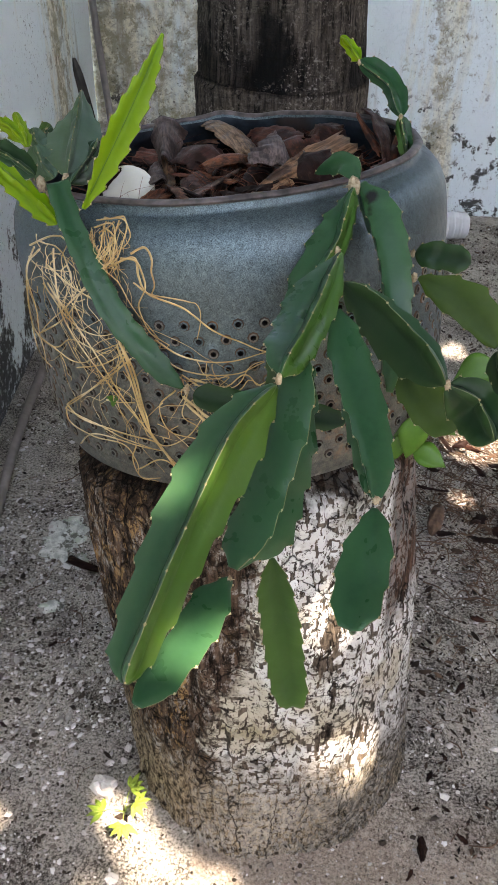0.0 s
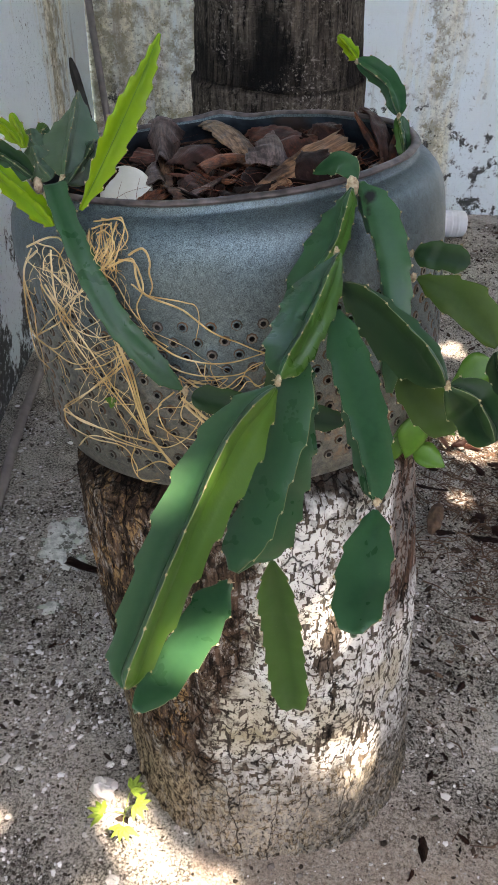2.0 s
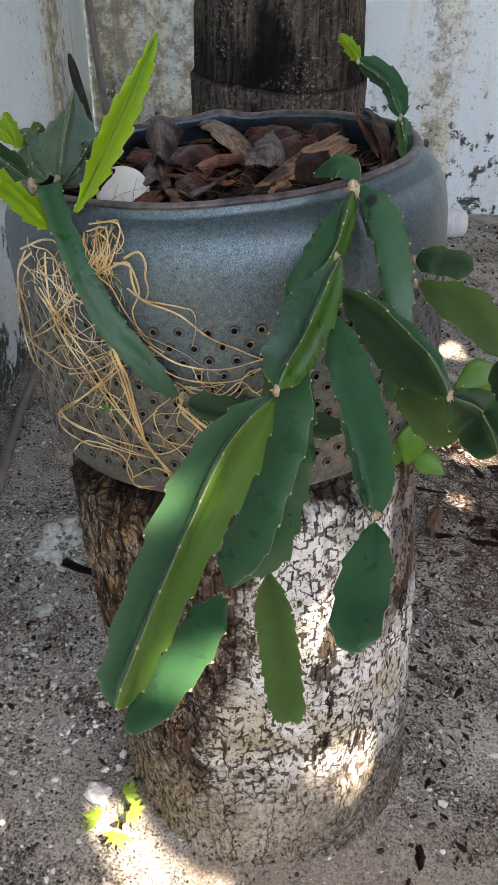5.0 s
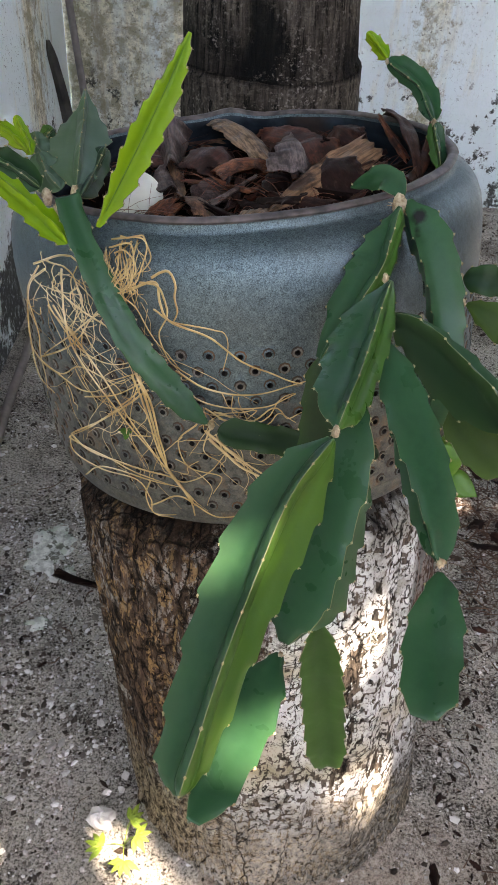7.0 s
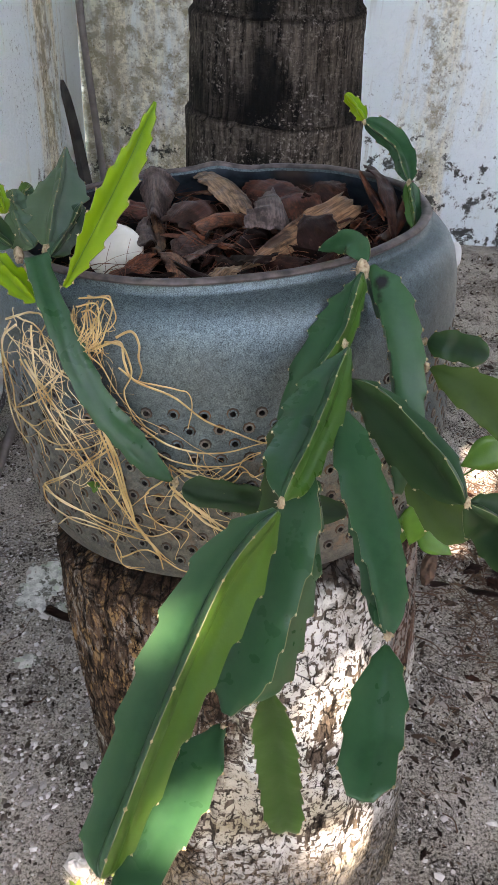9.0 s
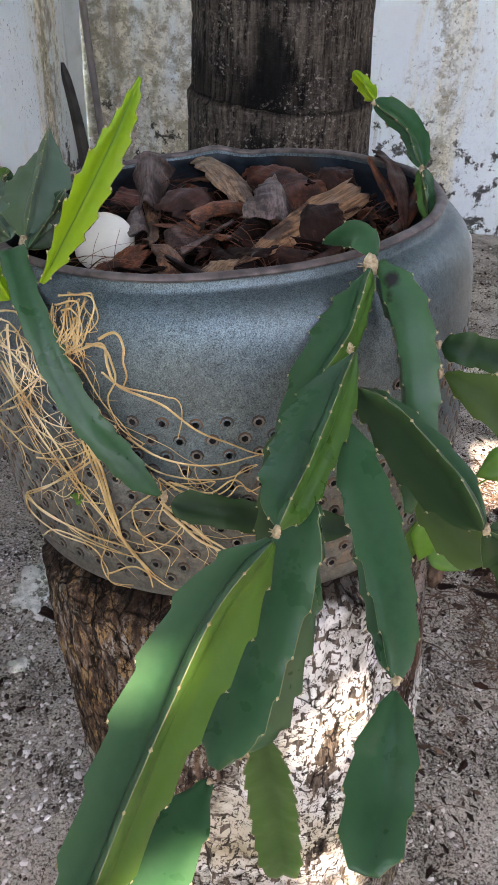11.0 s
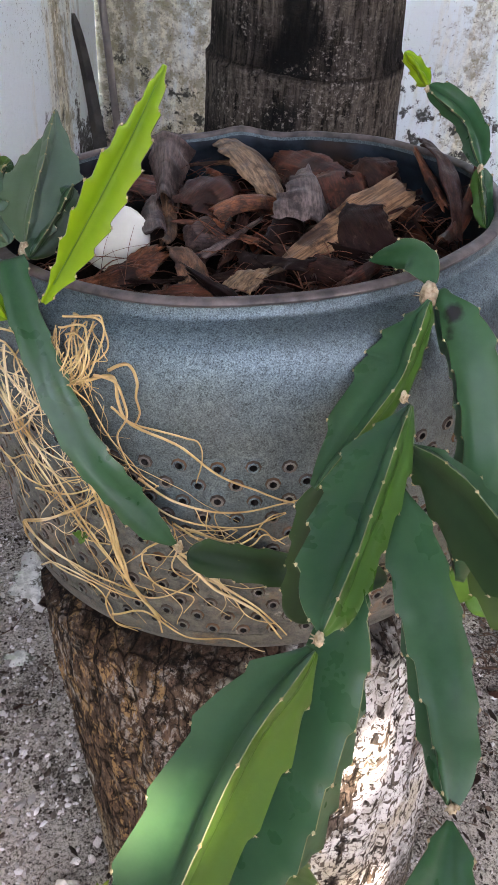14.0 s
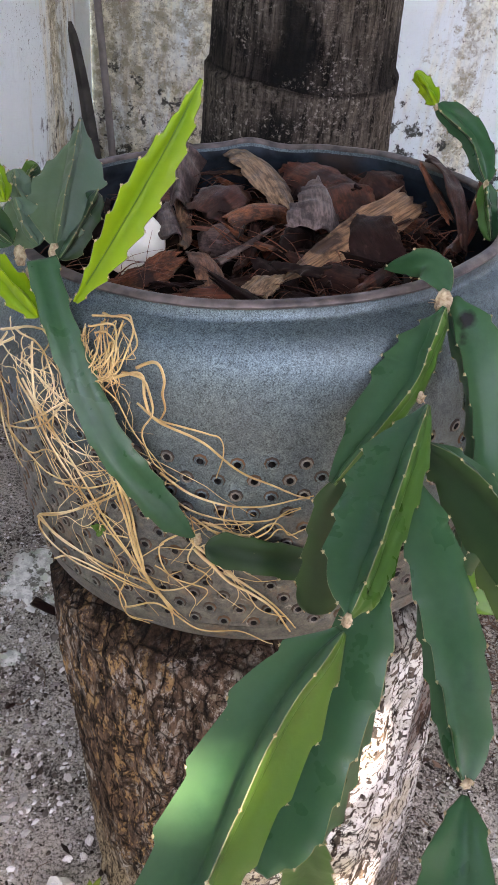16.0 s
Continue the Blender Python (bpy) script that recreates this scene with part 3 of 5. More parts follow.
# ---- the drum's axis: rim centre and up ----
RIM_AT = Vector((0.028, 1.056, 1.085))
RIM_UP = Vector((-0.100, 0.073, 1.0)).normalized()
DRUM_H = 0.322
side = Vector((1, 0, 0)) - RIM_UP * RIM_UP.x
side.normalize()
ahead = RIM_UP.cross(side)
DRUM = Matrix(((side.x, ahead.x, RIM_UP.x, RIM_AT.x), (side.y, ahead.y, RIM_UP.y, RIM_AT.y), (side.z, ahead.z, RIM_UP.z, RIM_AT.z), (0, 0, 0, 1)))

# ---- stump ----


def build_stump():
    rows, segs = 230, 340
    foot, lean = Vector((0.126, 1.002, -0.02)), Vector((-0.085, 0.004, 1))
    verts, faces = [], []
    for j in range(rows + 1):
        v = j / rows
        for k in range(segs):
            a = 2 * math.pi * k / segs
            d = Vector((math.cos(a), math.sin(a), 0))
            # the top is cut along the drum's bottom
            c0 = foot + lean * 0.78
            top = (RIM_AT - RIM_UP * (DRUM_H + 0.004) - (c0 + d * 0.24)).dot(RIM_UP) / RIM_UP.z
            h = (0.78 + top) * v
            c = foot + lean * h
            r = 0.262 - 0.020 * v + 0.014 * v * (1 - v) + 0.010 * max(0, 1 - v / 0.10) ** 2
            p = d * r + Vector((0, 0, h))
            r += 0.008 * noise.noise((2.2 * d.x, 2.2 * d.y, h * 1.7)) + 0.004 * noise.noise((7 * d.x, 7 * d.y, h * 5))
            q = Vector((p.x * 21, p.y * 21, h * 4.5))
            fissure = abs(noise.noise(q + Vector((0, 0, 0.6 * noise.noise(p * 9)))))
            r -= 0.0065 * max(0, 1 - fissure / 0.13)
            r += 0.0013 * noise.noise(p * 70) + 0.0010 * noise.noise(p * 150) + 0.0022 * noise.noise(Vector((p.x * 45, p.y * 45, h * 13)))
            r += 0.0018 * max(0, noise.noise(Vector((p.x * 28, p.y * 28, h * 22))))
            r -= 0.046 * max(0, (v - 0.952) / 0.048) ** 1.1
            verts.append(c + d * r)
    for j in range(rows):
        for k in range(segs):
            l = (k + 1) % segs
            faces.append((j * segs + k, j * segs + l, (j + 1) * segs + l, (j + 1) * segs + k))
    slots = [0] * len(faces)
    verts.append(sum((verts[rows * segs + k] for k in range(segs)), Vector()) / segs)
    for k in range(segs):
        faces.append((rows * segs + k, rows * segs + (k + 1) % segs, len(verts) - 1))
        slots.append(1)
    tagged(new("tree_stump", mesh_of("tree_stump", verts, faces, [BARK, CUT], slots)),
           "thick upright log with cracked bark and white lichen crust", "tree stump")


build_stump()

# ---- drum ----


def dent(a, r, z):
    """The beaten unevenness of the sheet, strongest at the rim."""
    d = Vector((math.cos(a), math.sin(a), 0))
    near_rim = max(0, 1 + z / 0.06)
    dr = 0.0016 * noise.noise(d * 2.5 + Vector((0, 0, z * 6))) + (0.0012 + 0.0018 * max(0, d.y)) * near_rim * noise.noise(d * 4 + Vector((5, 0, 0)))
    dz = near_rim * ((0.0008 + 0.0027 * max(0, d.y)) * noise.noise(d * 3.1 + Vector((0, 8, 0))) + 0.004 * math.exp(-((a - 1.68) / 0.09) ** 2) - 0.003 * math.exp(-((a - 1.45) / 0.12) ** 2))
    return dr, dz


def build_drum():
    drum = thing("washing_machine_drum", RIM_AT - RIM_UP * DRUM_H, "old perforated washing machine drum used as planter on stump", "planter")
    shoulder = [(0.2308, -0.001), (0.2310, -0.0085), (0.2345, -0.0115), (0.2420, -0.0145), (0.250, -0.0200), (0.2565, -0.0285), (0.2615, -0.040), (0.2645, -0.056), (0.2660, -0.074), (0.2665, -0.094), (0.2665, -0.106)]
    v, f = lathe(shoulder, 124, dent, DRUM)
    # perforated belt: every cell carries one punched hole with a lip
    cols, rows, top, pitch = 124, 12, -0.106, 0.0160
    verts, faces, lips, throats, grime = list(v), list(f), set(), set(), set()
    index = {}

    def corner(i, j):
        i %= cols
        if (i, j) not in index:
            a, z = 2 * math.pi * i / cols, top - pitch * j / 2
            r = 0.2665 - 0.0045 * max(0, (j / 2 - 7) / 5) ** 1.5
            dr, dz = dent(a, r, z)
            index[i, j] = len(verts)
            verts.append(DRUM @ Vector(((r + dr) * math.cos(a), (r + dr) * math.sin(a), z)))
        return index[i, j]

    rng = random.Random(4)
    for j in range(rows):
        for c in range(cols // 2):
            i = 2 * c + j % 2
            ring = [corner(i, 2 * j), corner(i + 1, 2 * j), corner(i + 2, 2 * j), corner(i + 2, 2 * j + 1), corner(i + 2, 2 * j + 2),
                    corner(i + 1, 2 * j + 2), corner(i, 2 * j + 2), corner(i, 2 * j + 1)]
            a0, z0 = 2 * math.pi * (i + 1) / cols + rng.uniform(-0.004, 0.004), top - pitch * (j + 0.5) + rng.uniform(-0.001, 0.001)
            r0 = 0.2665 - 0.0045 * max(0, (j + 0.5 - 7) / 5) ** 1.5
            worn = rng.random() < 0.45
            for size, out in ((0.0078, 0.0000), (0.0062, -0.0010), (0.0050, 0.0007), (0.0040, 0.0014), (0.0030, 0.0005), (0.0027, -0.0075)):
                fresh = []
                for m in range(8):
                    b = math.radians(225 + 45 * m)
                    a, z = a0 + size * math.cos(b) / r0, z0 - size * math.sin(b)
                    fresh.append(len(verts))
                    verts.append(DRUM @ Vector(((r0 + out) * math.cos(a), (r0 + out) * math.sin(a), z)))
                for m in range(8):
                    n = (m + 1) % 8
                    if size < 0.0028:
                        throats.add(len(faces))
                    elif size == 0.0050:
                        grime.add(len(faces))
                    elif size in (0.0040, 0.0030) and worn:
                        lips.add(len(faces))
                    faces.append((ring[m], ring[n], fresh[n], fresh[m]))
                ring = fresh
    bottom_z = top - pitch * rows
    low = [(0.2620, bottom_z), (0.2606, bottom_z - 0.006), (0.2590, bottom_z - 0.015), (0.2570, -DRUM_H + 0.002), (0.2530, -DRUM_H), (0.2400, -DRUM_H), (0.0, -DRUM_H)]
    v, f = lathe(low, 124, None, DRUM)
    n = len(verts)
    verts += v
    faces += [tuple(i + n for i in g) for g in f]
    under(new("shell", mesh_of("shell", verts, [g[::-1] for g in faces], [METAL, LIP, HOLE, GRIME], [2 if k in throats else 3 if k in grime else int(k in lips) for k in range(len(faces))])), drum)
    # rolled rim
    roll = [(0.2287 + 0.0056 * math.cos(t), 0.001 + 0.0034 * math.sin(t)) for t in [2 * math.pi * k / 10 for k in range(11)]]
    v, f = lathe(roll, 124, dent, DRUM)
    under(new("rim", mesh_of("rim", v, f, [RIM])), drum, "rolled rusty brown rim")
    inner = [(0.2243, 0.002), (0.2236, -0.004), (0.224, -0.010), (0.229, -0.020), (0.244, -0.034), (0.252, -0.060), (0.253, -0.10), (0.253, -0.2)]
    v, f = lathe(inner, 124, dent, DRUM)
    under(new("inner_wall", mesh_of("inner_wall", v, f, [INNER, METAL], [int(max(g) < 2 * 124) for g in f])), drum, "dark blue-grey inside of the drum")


build_drum()


def build_soil():
    n = 90
    verts, faces = [], []
    for j in range(26):
        r = 0.2515 * j / 25
        for k in range(n):
            a = 2 * math.pi * k / n
            p = Vector((r * math.cos(a), r * math.sin(a), 0))
            verts.append(DRUM @ Vector((p.x, p.y, -0.092 + 0.020 * noise.noise(p * 14) + 0.008 * noise.noise(p * 45))))
    for j in range(25):
        for k in range(n):
            l = (k + 1) % n
            faces.append((j * n + k, (j + 1) * n + k, (j + 1) * n + l, j * n + l))
    tagged(new("compost", mesh_of("compost", verts, faces, [SOIL])), "dark crumbly compost filling the drum", "soil", kind="stuff")


build_soil()

# ---- palm behind ----
PALM_AT = Vector((0.062, 2.46, 0))


def build_palm():
    palm = thing("palm_tree", PALM_AT, "tall palm with a dark fibrous ringed trunk", "palm tree")
    segs = 120
    verts, faces = [], []
    heights = [-0.05 + 0.0125 * i for i in range(190)] + [2.4 + 0.1 * i for i in range(13)]
    for h in heights:
        for k in range(segs):
            a = 2 * math.pi * k / segs
            d = Vector((math.cos(a), math.sin(a), 0))
            ring = (h - 0.887 - 0.012 * math.sin(a + 2.2) - 0.010 * noise.noise(d * 3)) % 0.237 / 0.237
            r = 0.213 + 0.084 * min(0.7, max(0, 1.15 - h)) - 0.010 * max(0, h - 1.15)
            step = 0.011 * ring ** 2 - 0.004 * math.exp(-((ring - 0.73 - 0.03 * noise.noise(d * 9)) / 0.02) ** 2)
            r += step + 0.005 * noise.noise((d.x * 2, d.y * 2, h * 2)) + 0.0022 * noise.noise((d.x * 22, d.y * 22, h * 6)) + 0.0015 * noise.noise((d.x * 50, d.y * 50, h * 40))
            verts.append(PALM_AT + d * r + Vector((-0.03 * (h - 0.77), 0, h)))
    for j in range(len(heights) - 1):
        for k in range(segs):
            l = (k + 1) % segs
            faces.append((j * segs + k, j * segs + l, (j + 1) * segs + l, (j + 1) * segs + k))
    under(new("trunk", mesh_of("trunk", verts, faces, [PALM])), palm)
    # unseen crown: fronds added to shade the yard, with gaps cut for the sun flecks
    rng = random.Random(11)
    stems, blades = [], []
    top = PALM_AT + Vector((0, 0, 3.6))
    for i in range(84):
        # most fronds are set on the sun's side, to block it over the yard
        yaw = radians(-100 + 160 * i / 76 if i < 76 else 75 + 175 * (i - 76) / 8) + rng.uniform(-0.05, 0.05)
        reach, rise = rng.uniform(3.8, 4.9) if -80 < math.degrees(yaw) < -15 else rng.uniform(2.8, 3.9), rng.uniform(-0.1, 0.9)
        way = Vector((math.cos(yaw), math.sin(yaw), 0))
        line = smooth_line([top, top + way * reach * 0.35 + Vector((0, 0, 0.35 + rise * 0.5)), top + way * reach * 0.75 + Vector((0, 0, 0.1 + rise * 0.3)), top + way * reach + Vector((0, 0, -0.7 + rise * 0.2))], 60)
        stems.append(tube(line[::4], 0.025, 5, 0.2))
        across = way.cross(Vector((0, 0, 1)))
        for k in range(6, 60):
            for s in (-1, 1):
                long = 0.62 * (1 - abs(k / 60 - 0.45) ** 1.5)
                tip = (across * s * 0.92 + way * 0.35 + Vector((0, 0, -0.25 + rng.uniform(-0.2, 0.12)))).normalized()
                wide = way * 0.042 + Vector((0, 0, rng.uniform(-0.012, 0.012)))
                a = line[k]
                for piece in range(8):
                    p, q = a + tip * long * piece / 8, a + tip * long * (piece + 1) / 8
                    m = (p + q) / 2
                    clear = True
                    for f, rad in FLECKS:
                        for v in (p - f, m - f, q - f):
                            if (v - SUN_WAY * v.dot(SUN_WAY)).length < rad + 0.055:
                                clear = False
                                break
                    if clear:
                        w0, w1 = wide * (1 - 0.09 * piece), wide * (1 - 0.09 * (piece + 1))
                        blades.append(([p - w0, p + w0, q + w1, q - w1], [(0, 1, 2, 3)]))
    v, f = join(stems)
    fronds = under(new("crown", mesh_of("crown", v, f, [FROND])), palm, "arching green palm fronds, unseen overhead, added to shade the yard")
    v, f = join(blades)
    under(new("leaflets", mesh_of("leaflets", v, f, [FROND])), fronds)


# middles and widths of the sun flecks on ground, stump and stems
FLECKS = [
    (Vector((-0.148, 0.805, 0)), -0.016), (Vector((-0.125, 0.745, 0)), 0.0), (Vector((-0.11, 0.685, 0)), 0.008), (Vector((-0.03, 0.655, 0)), 0.012), (Vector((0.05, 0.625, 0)), 0.012), (Vector((0.13, 0.605, 0)), 0.008), (Vector((0.22, 0.60, 0)), 0.0),
    (Vector((0.270, 0.795, 0.17)), -0.014), (Vector((0.262, 0.790, 0.24)), -0.016), (Vector((0.256, 0.790, 0.31)), -0.022), (Vector((0.22, 0.775, 0.62)), -0.014),
    (Vector((0.026, 0.526, 1.000)), -0.029), (Vector((0.012, 0.492, 0.984)), -0.038), (Vector((-0.004, 0.458, 0.964)), -0.0255), (Vector((0.060, 0.432, 0.916)), -0.018),
    (Vector((0.70, 2.50, 0)), -0.005), (Vector((0.69, 1.955, 0)), 0.025), (Vector((0.60, 1.945, 0)), -0.02), (Vector((0.60, 1.72, 0)), -0.015), (Vector((0.75, 2.11, 0)), 0.01), (Vector((0.75, 1.68, 0)), -0.02),
]
build_palm()

# ---- cactus ----
VIEW = Vector((0.08, 0.22, 1.38))          # the stems turn one flat side to the open yard
COUNT = [0]
KNOTS = (0, 0.1, 0.2, 0.4, 0.6, 0.8, 0.9, 1)


def wing_width(knots, u):
    """The width, in metres, of a wing whose widths in mm at KNOTS are given."""
    i = max(k for k in range(len(KNOTS) - 1) if KNOTS[k] <= u)
    def slope(k):
        a, b = max(0, k - 1), min(len(KNOTS) - 1, k + 1)
        return (knots[b] - knots[a]) / (KNOTS[b] - KNOTS[a])
    h = KNOTS[i + 1] - KNOTS[i]
    t = (u - KNOTS[i]) / h
    v = (2 * t ** 3 - 3 * t * t + 1) * knots[i] + (t ** 3 - 2 * t * t + t) * h * slope(i) + (3 * t * t - 2 * t ** 3) * knots[i + 1] + (t ** 3 - t * t) * h * slope(i + 1)
    return max(0.4, v) / 1000


def stem(plant, colour, pts, ribs, start=0.32, end=0.30, tip=0.5):
    """One ribbed joint of a cactus. pts: its line; ribs: degrees round the stem and width of each wing, or its widths in mm at KNOTS."""
    parent = PLANTS[plant]
    COUNT[0] += 1
    rng = random.Random(COUNT[0])
    line = smooth_line(pts, 96)
    length = sum((b - a).length for a, b in zip(line, line[1:]))
    mid = line[len(line) // 2]
    facing = (VIEW - mid).normalized()
    ribs = sorted(ribs, key=lambda rib: rib[0])
    shaped = [w if isinstance(w, tuple) else None for _, w in ribs]
    ribs = [(ang, max(w) / 1000 if isinstance(w, tuple) else w) for ang, w in ribs]
    young = colour == "yellow"
    teeth = max(3, round(length / (0.020 if young else 0.032 if colour == "lime" else 0.026)))
    shift = [rng.uniform(0, 1) for _ in ribs]
    wave = [rng.uniform(0, 6.28) for _ in ribs]
    verts, faces, slots, marks = [], [], [], []
    per = 7 * len(ribs)
    spread = [(ribs[(i + 1) % len(ribs)][0] - ribs[i][0]) % 360 for i in range(len(ribs))]
    for k, p in enumerate(line):
        u = k / (len(line) - 1)
        t = (line[min(k + 1, len(line) - 1)] - line[max(k - 1, 0)]).normalized()
        nrm = (facing - t * facing.dot(t)).normalized()
        bi = nrm.cross(t)
        grow = max(0.09, (1 - (1 - min(1, u / start)) ** 2) ** 0.62)
        if young:
            grow *= 1 - 0.3 * u
        grow *= max(0.07, (1 - (1 - min(1, (1 - u) / end)) ** 2) ** tip)
        tips = []
        for i, (ang, w) in enumerate(ribs):
            ph = (u * teeth + shift[i]) % 1
            # each tooth swells slowly towards its areole and steps back behind it
            bulge = ph ** 1.6 if ph > 0.16 else 1 - ph / 0.16 * 0.94
            full = wing_width(shaped[i], u) / w if shaped[i] else grow
            even = w * full * (1 if shaped[i] else 0.95 + 0.03 * math.sin(u * 5.5 + wave[i]))
            r = even + w * (0.24 if young else 0.15) * (bulge - 0.40) * min(1, 1.6 * full)
            bend = radians(2.0 * math.sin(u * 6 + wave[i]) + 0.8 * math.sin(u * 17 + wave[i] * 2))
            tips.append((radians(ang) + bend, r, even))
        core = min(0.0062, 0.24 * max(w for _, w in ribs)) * min(1, grow * 1.2)
        vales = []
        for i, (ang, r, even) in enumerate(tips):
            after = tips[(i + 1) % len(tips)][0] + (2 * math.pi if i == len(tips) - 1 else 0)
            half, depth = (ang + after) / 2, core * (0.30 if spread[i] > 165 or ribs[-1][0] == 180 else 1)
            vales.append(p + (nrm * math.cos(half) + bi * math.sin(half)) * depth)
        for i, (ang, r, even) in enumerate(tips):
            out, off = nrm * math.cos(ang) + bi * math.sin(ang), bi * math.cos(ang) - nrm * math.sin(ang)
            thin = (0.00030 if abs(ribs[i][0]) < 45 else 0.00045) * min(1, grow * 2)
            a, b = p + out * r - off * thin, p + out * r + off * thin
            lo, hi = vales[i - 1], vales[i]
            # the toothed waviness fades out a little way inside the margin
            c, d = p + out * even - off * thin, p + out * even + off * thin
            plump = min(1, grow * 1.5) * (1 + 0.5 * math.sin(u * 9 + wave[i]) + 0.35 * math.sin(u * 23 + 2 * wave[i]))
            verts += [lo, lo.lerp(c, 0.40) - off * 0.0012 * plump, lo.lerp(c, 0.80) - off * 0.0010 * plump, a, b, d.lerp(hi, 0.20) + off * 0.0010 * plump, d.lerp(hi, 0.60) + off * 0.0012 * plump]
            ph = (u * teeth + shift[i]) % 1
            ph0 = ((k - 1) / (len(line) - 1) * teeth + shift[i]) % 1
            if k and ph < ph0 and 0.03 < u < 0.99 and not (young and abs(ribs[i][0]) < 45):
                marks.append((p + out * r, out, t))
    for k in range(len(line) - 1):
        for j in range(per):
            l = (j + 1) % per
            faces.append((k * per + j, (k + 1) * per + j, (k + 1) * per + l, k * per + l))
            slots.append(1 if j % 7 == 3 and not (young and abs(ribs[j // 7][0]) < 45) else 0)
    faces.append(tuple(range(per)))
    faces.append(tuple(reversed(range((len(line) - 1) * per, len(line) * per))))
    slots += [0, 0]
    me = mesh_of("stem_segment", verts, faces, [SKIN[colour], MARGIN], slots)
    # how near each point is to its wing's margin, and which face is painted as if better lit
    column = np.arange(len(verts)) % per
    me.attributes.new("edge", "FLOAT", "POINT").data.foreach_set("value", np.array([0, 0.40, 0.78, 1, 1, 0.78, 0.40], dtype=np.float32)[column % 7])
    lit_face = np.zeros(len(verts), dtype=np.float32)
    for i, (ang, w) in enumerate(ribs):
        if abs(ang) < 20 and i == 1 and len(ribs) == 3:
            lit_face[(column >= 7 * i + 4) & (column < 7 * i + 12)] = 1
    me.attributes.new("tan", "FLOAT", "POINT").data.foreach_set("value", lit_face)
    ends = np.empty(2 * len(me.edges), dtype=np.int32)
    me.edges.foreach_get("vertices", ends)
    a, b = ends[::2] % per % 7, ends[1::2] % per % 7
    me.attributes.new("sharp_edge", "BOOLEAN", "EDGE").data.foreach_set("value", (a == b) & ((a == 3) | (a == 4)))
    body = under(new("stem_segment", me), parent, STEM_LABEL[colour])
    if young and length > 0.12:
        # a dark tube down a long shoot's middle, painting in its groove's shade
        crease = [line[k] + ((facing - (line[k + 1] - line[k - 1]).normalized() * facing.dot((line[k + 1] - line[k - 1]).normalized())).normalized()) * min(0.0050, 0.17 * max(w for _, w in ribs)) * 0.95 for k in range(8, 88)]
        v, f = tube(crease, 0.0006, 5, 0.5)
        under(new("midrib", mesh_of("midrib", v, f, [SKIN["crease"]])), body, "dark green line painting the groove's shade")
    bits = []
    for at, out, along in marks:
        s = rng.uniform(0.0010, 0.0015)
        x = out.cross(along).normalized()
        bits.append(([at + out * s * 0.9, at + along * s * 1.3, at + x * s, at - along * s * 1.3, at - x * s, at - out * s], [(0, 1, 2), (0, 2, 3), (0, 3, 4), (0, 4, 1), (5, 2, 1), (5, 3, 2), (5, 4, 3), (5, 1, 4)]))
        for _ in range(2):
            d = (out + along * rng.uniform(-0.9, 0.9) + x * rng.uniform(-0.8, 0.8)).normalized()
            bits.append(([at + along * 0.00035, at - along * 0.00035, at + x * 0.00035, at + d * rng.uniform(0.0015, 0.0026)], [(0, 1, 3), (1, 2, 3), (2, 0, 3)]))
    if bits:
        v, f = join(bits)
        tagged(under(new("areole_fuzz", mesh_of("areole_fuzz", v, f, [AREOLE], smooth=False)), body), kind="stuff")
    return body


STEM_LABEL = {"green": "", "grey": "waxy grey-green stem", "moss": "moss green hanging stem", "lime": "fresh green three-ribbed stem", "dark": "dark green stem", "scarred": "green stem with a small black scar", "olive": "olive green ageing stem", "yellow": "young yellow-green shoot"}
PLANTS = {
    "R": thing("dragon_fruit_cactus", (0.172, 0.84, 1.10), "dragon fruit cactus hanging over the drum's rim, dark green", "cactus", "cacti in the drum"),
    "L": thing("dragon_fruit_cactus", (-0.12, 0.86, 1.08), "dragon fruit cactus with young shoots and long bare roots", "cactus", "cacti in the drum"),
    "B": thing("dragon_fruit_cactus", (0.25, 1.05, 1.05), "small upright dragon fruit cactus at the drum's back rim", "cactus", "cacti in the drum"),
}
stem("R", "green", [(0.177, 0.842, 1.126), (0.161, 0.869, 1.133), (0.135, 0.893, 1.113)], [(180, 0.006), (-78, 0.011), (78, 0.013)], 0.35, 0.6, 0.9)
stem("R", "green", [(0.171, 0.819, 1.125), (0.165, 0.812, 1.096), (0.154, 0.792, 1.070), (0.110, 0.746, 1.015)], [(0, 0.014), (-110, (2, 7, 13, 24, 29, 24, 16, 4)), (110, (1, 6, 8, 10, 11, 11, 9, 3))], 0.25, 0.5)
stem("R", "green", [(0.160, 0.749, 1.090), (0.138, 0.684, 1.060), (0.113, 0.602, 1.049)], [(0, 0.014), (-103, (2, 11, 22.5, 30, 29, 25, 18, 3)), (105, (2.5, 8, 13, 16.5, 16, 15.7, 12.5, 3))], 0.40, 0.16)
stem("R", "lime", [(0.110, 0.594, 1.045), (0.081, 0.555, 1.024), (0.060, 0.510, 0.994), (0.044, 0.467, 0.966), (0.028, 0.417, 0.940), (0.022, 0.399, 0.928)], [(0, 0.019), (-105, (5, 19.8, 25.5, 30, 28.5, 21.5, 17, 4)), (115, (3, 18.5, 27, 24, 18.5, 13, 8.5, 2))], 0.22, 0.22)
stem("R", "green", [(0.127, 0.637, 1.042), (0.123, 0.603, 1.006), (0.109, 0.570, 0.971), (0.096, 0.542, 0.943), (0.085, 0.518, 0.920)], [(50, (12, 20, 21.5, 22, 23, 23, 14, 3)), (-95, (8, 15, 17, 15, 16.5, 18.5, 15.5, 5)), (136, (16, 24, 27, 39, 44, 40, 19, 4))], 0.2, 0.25)
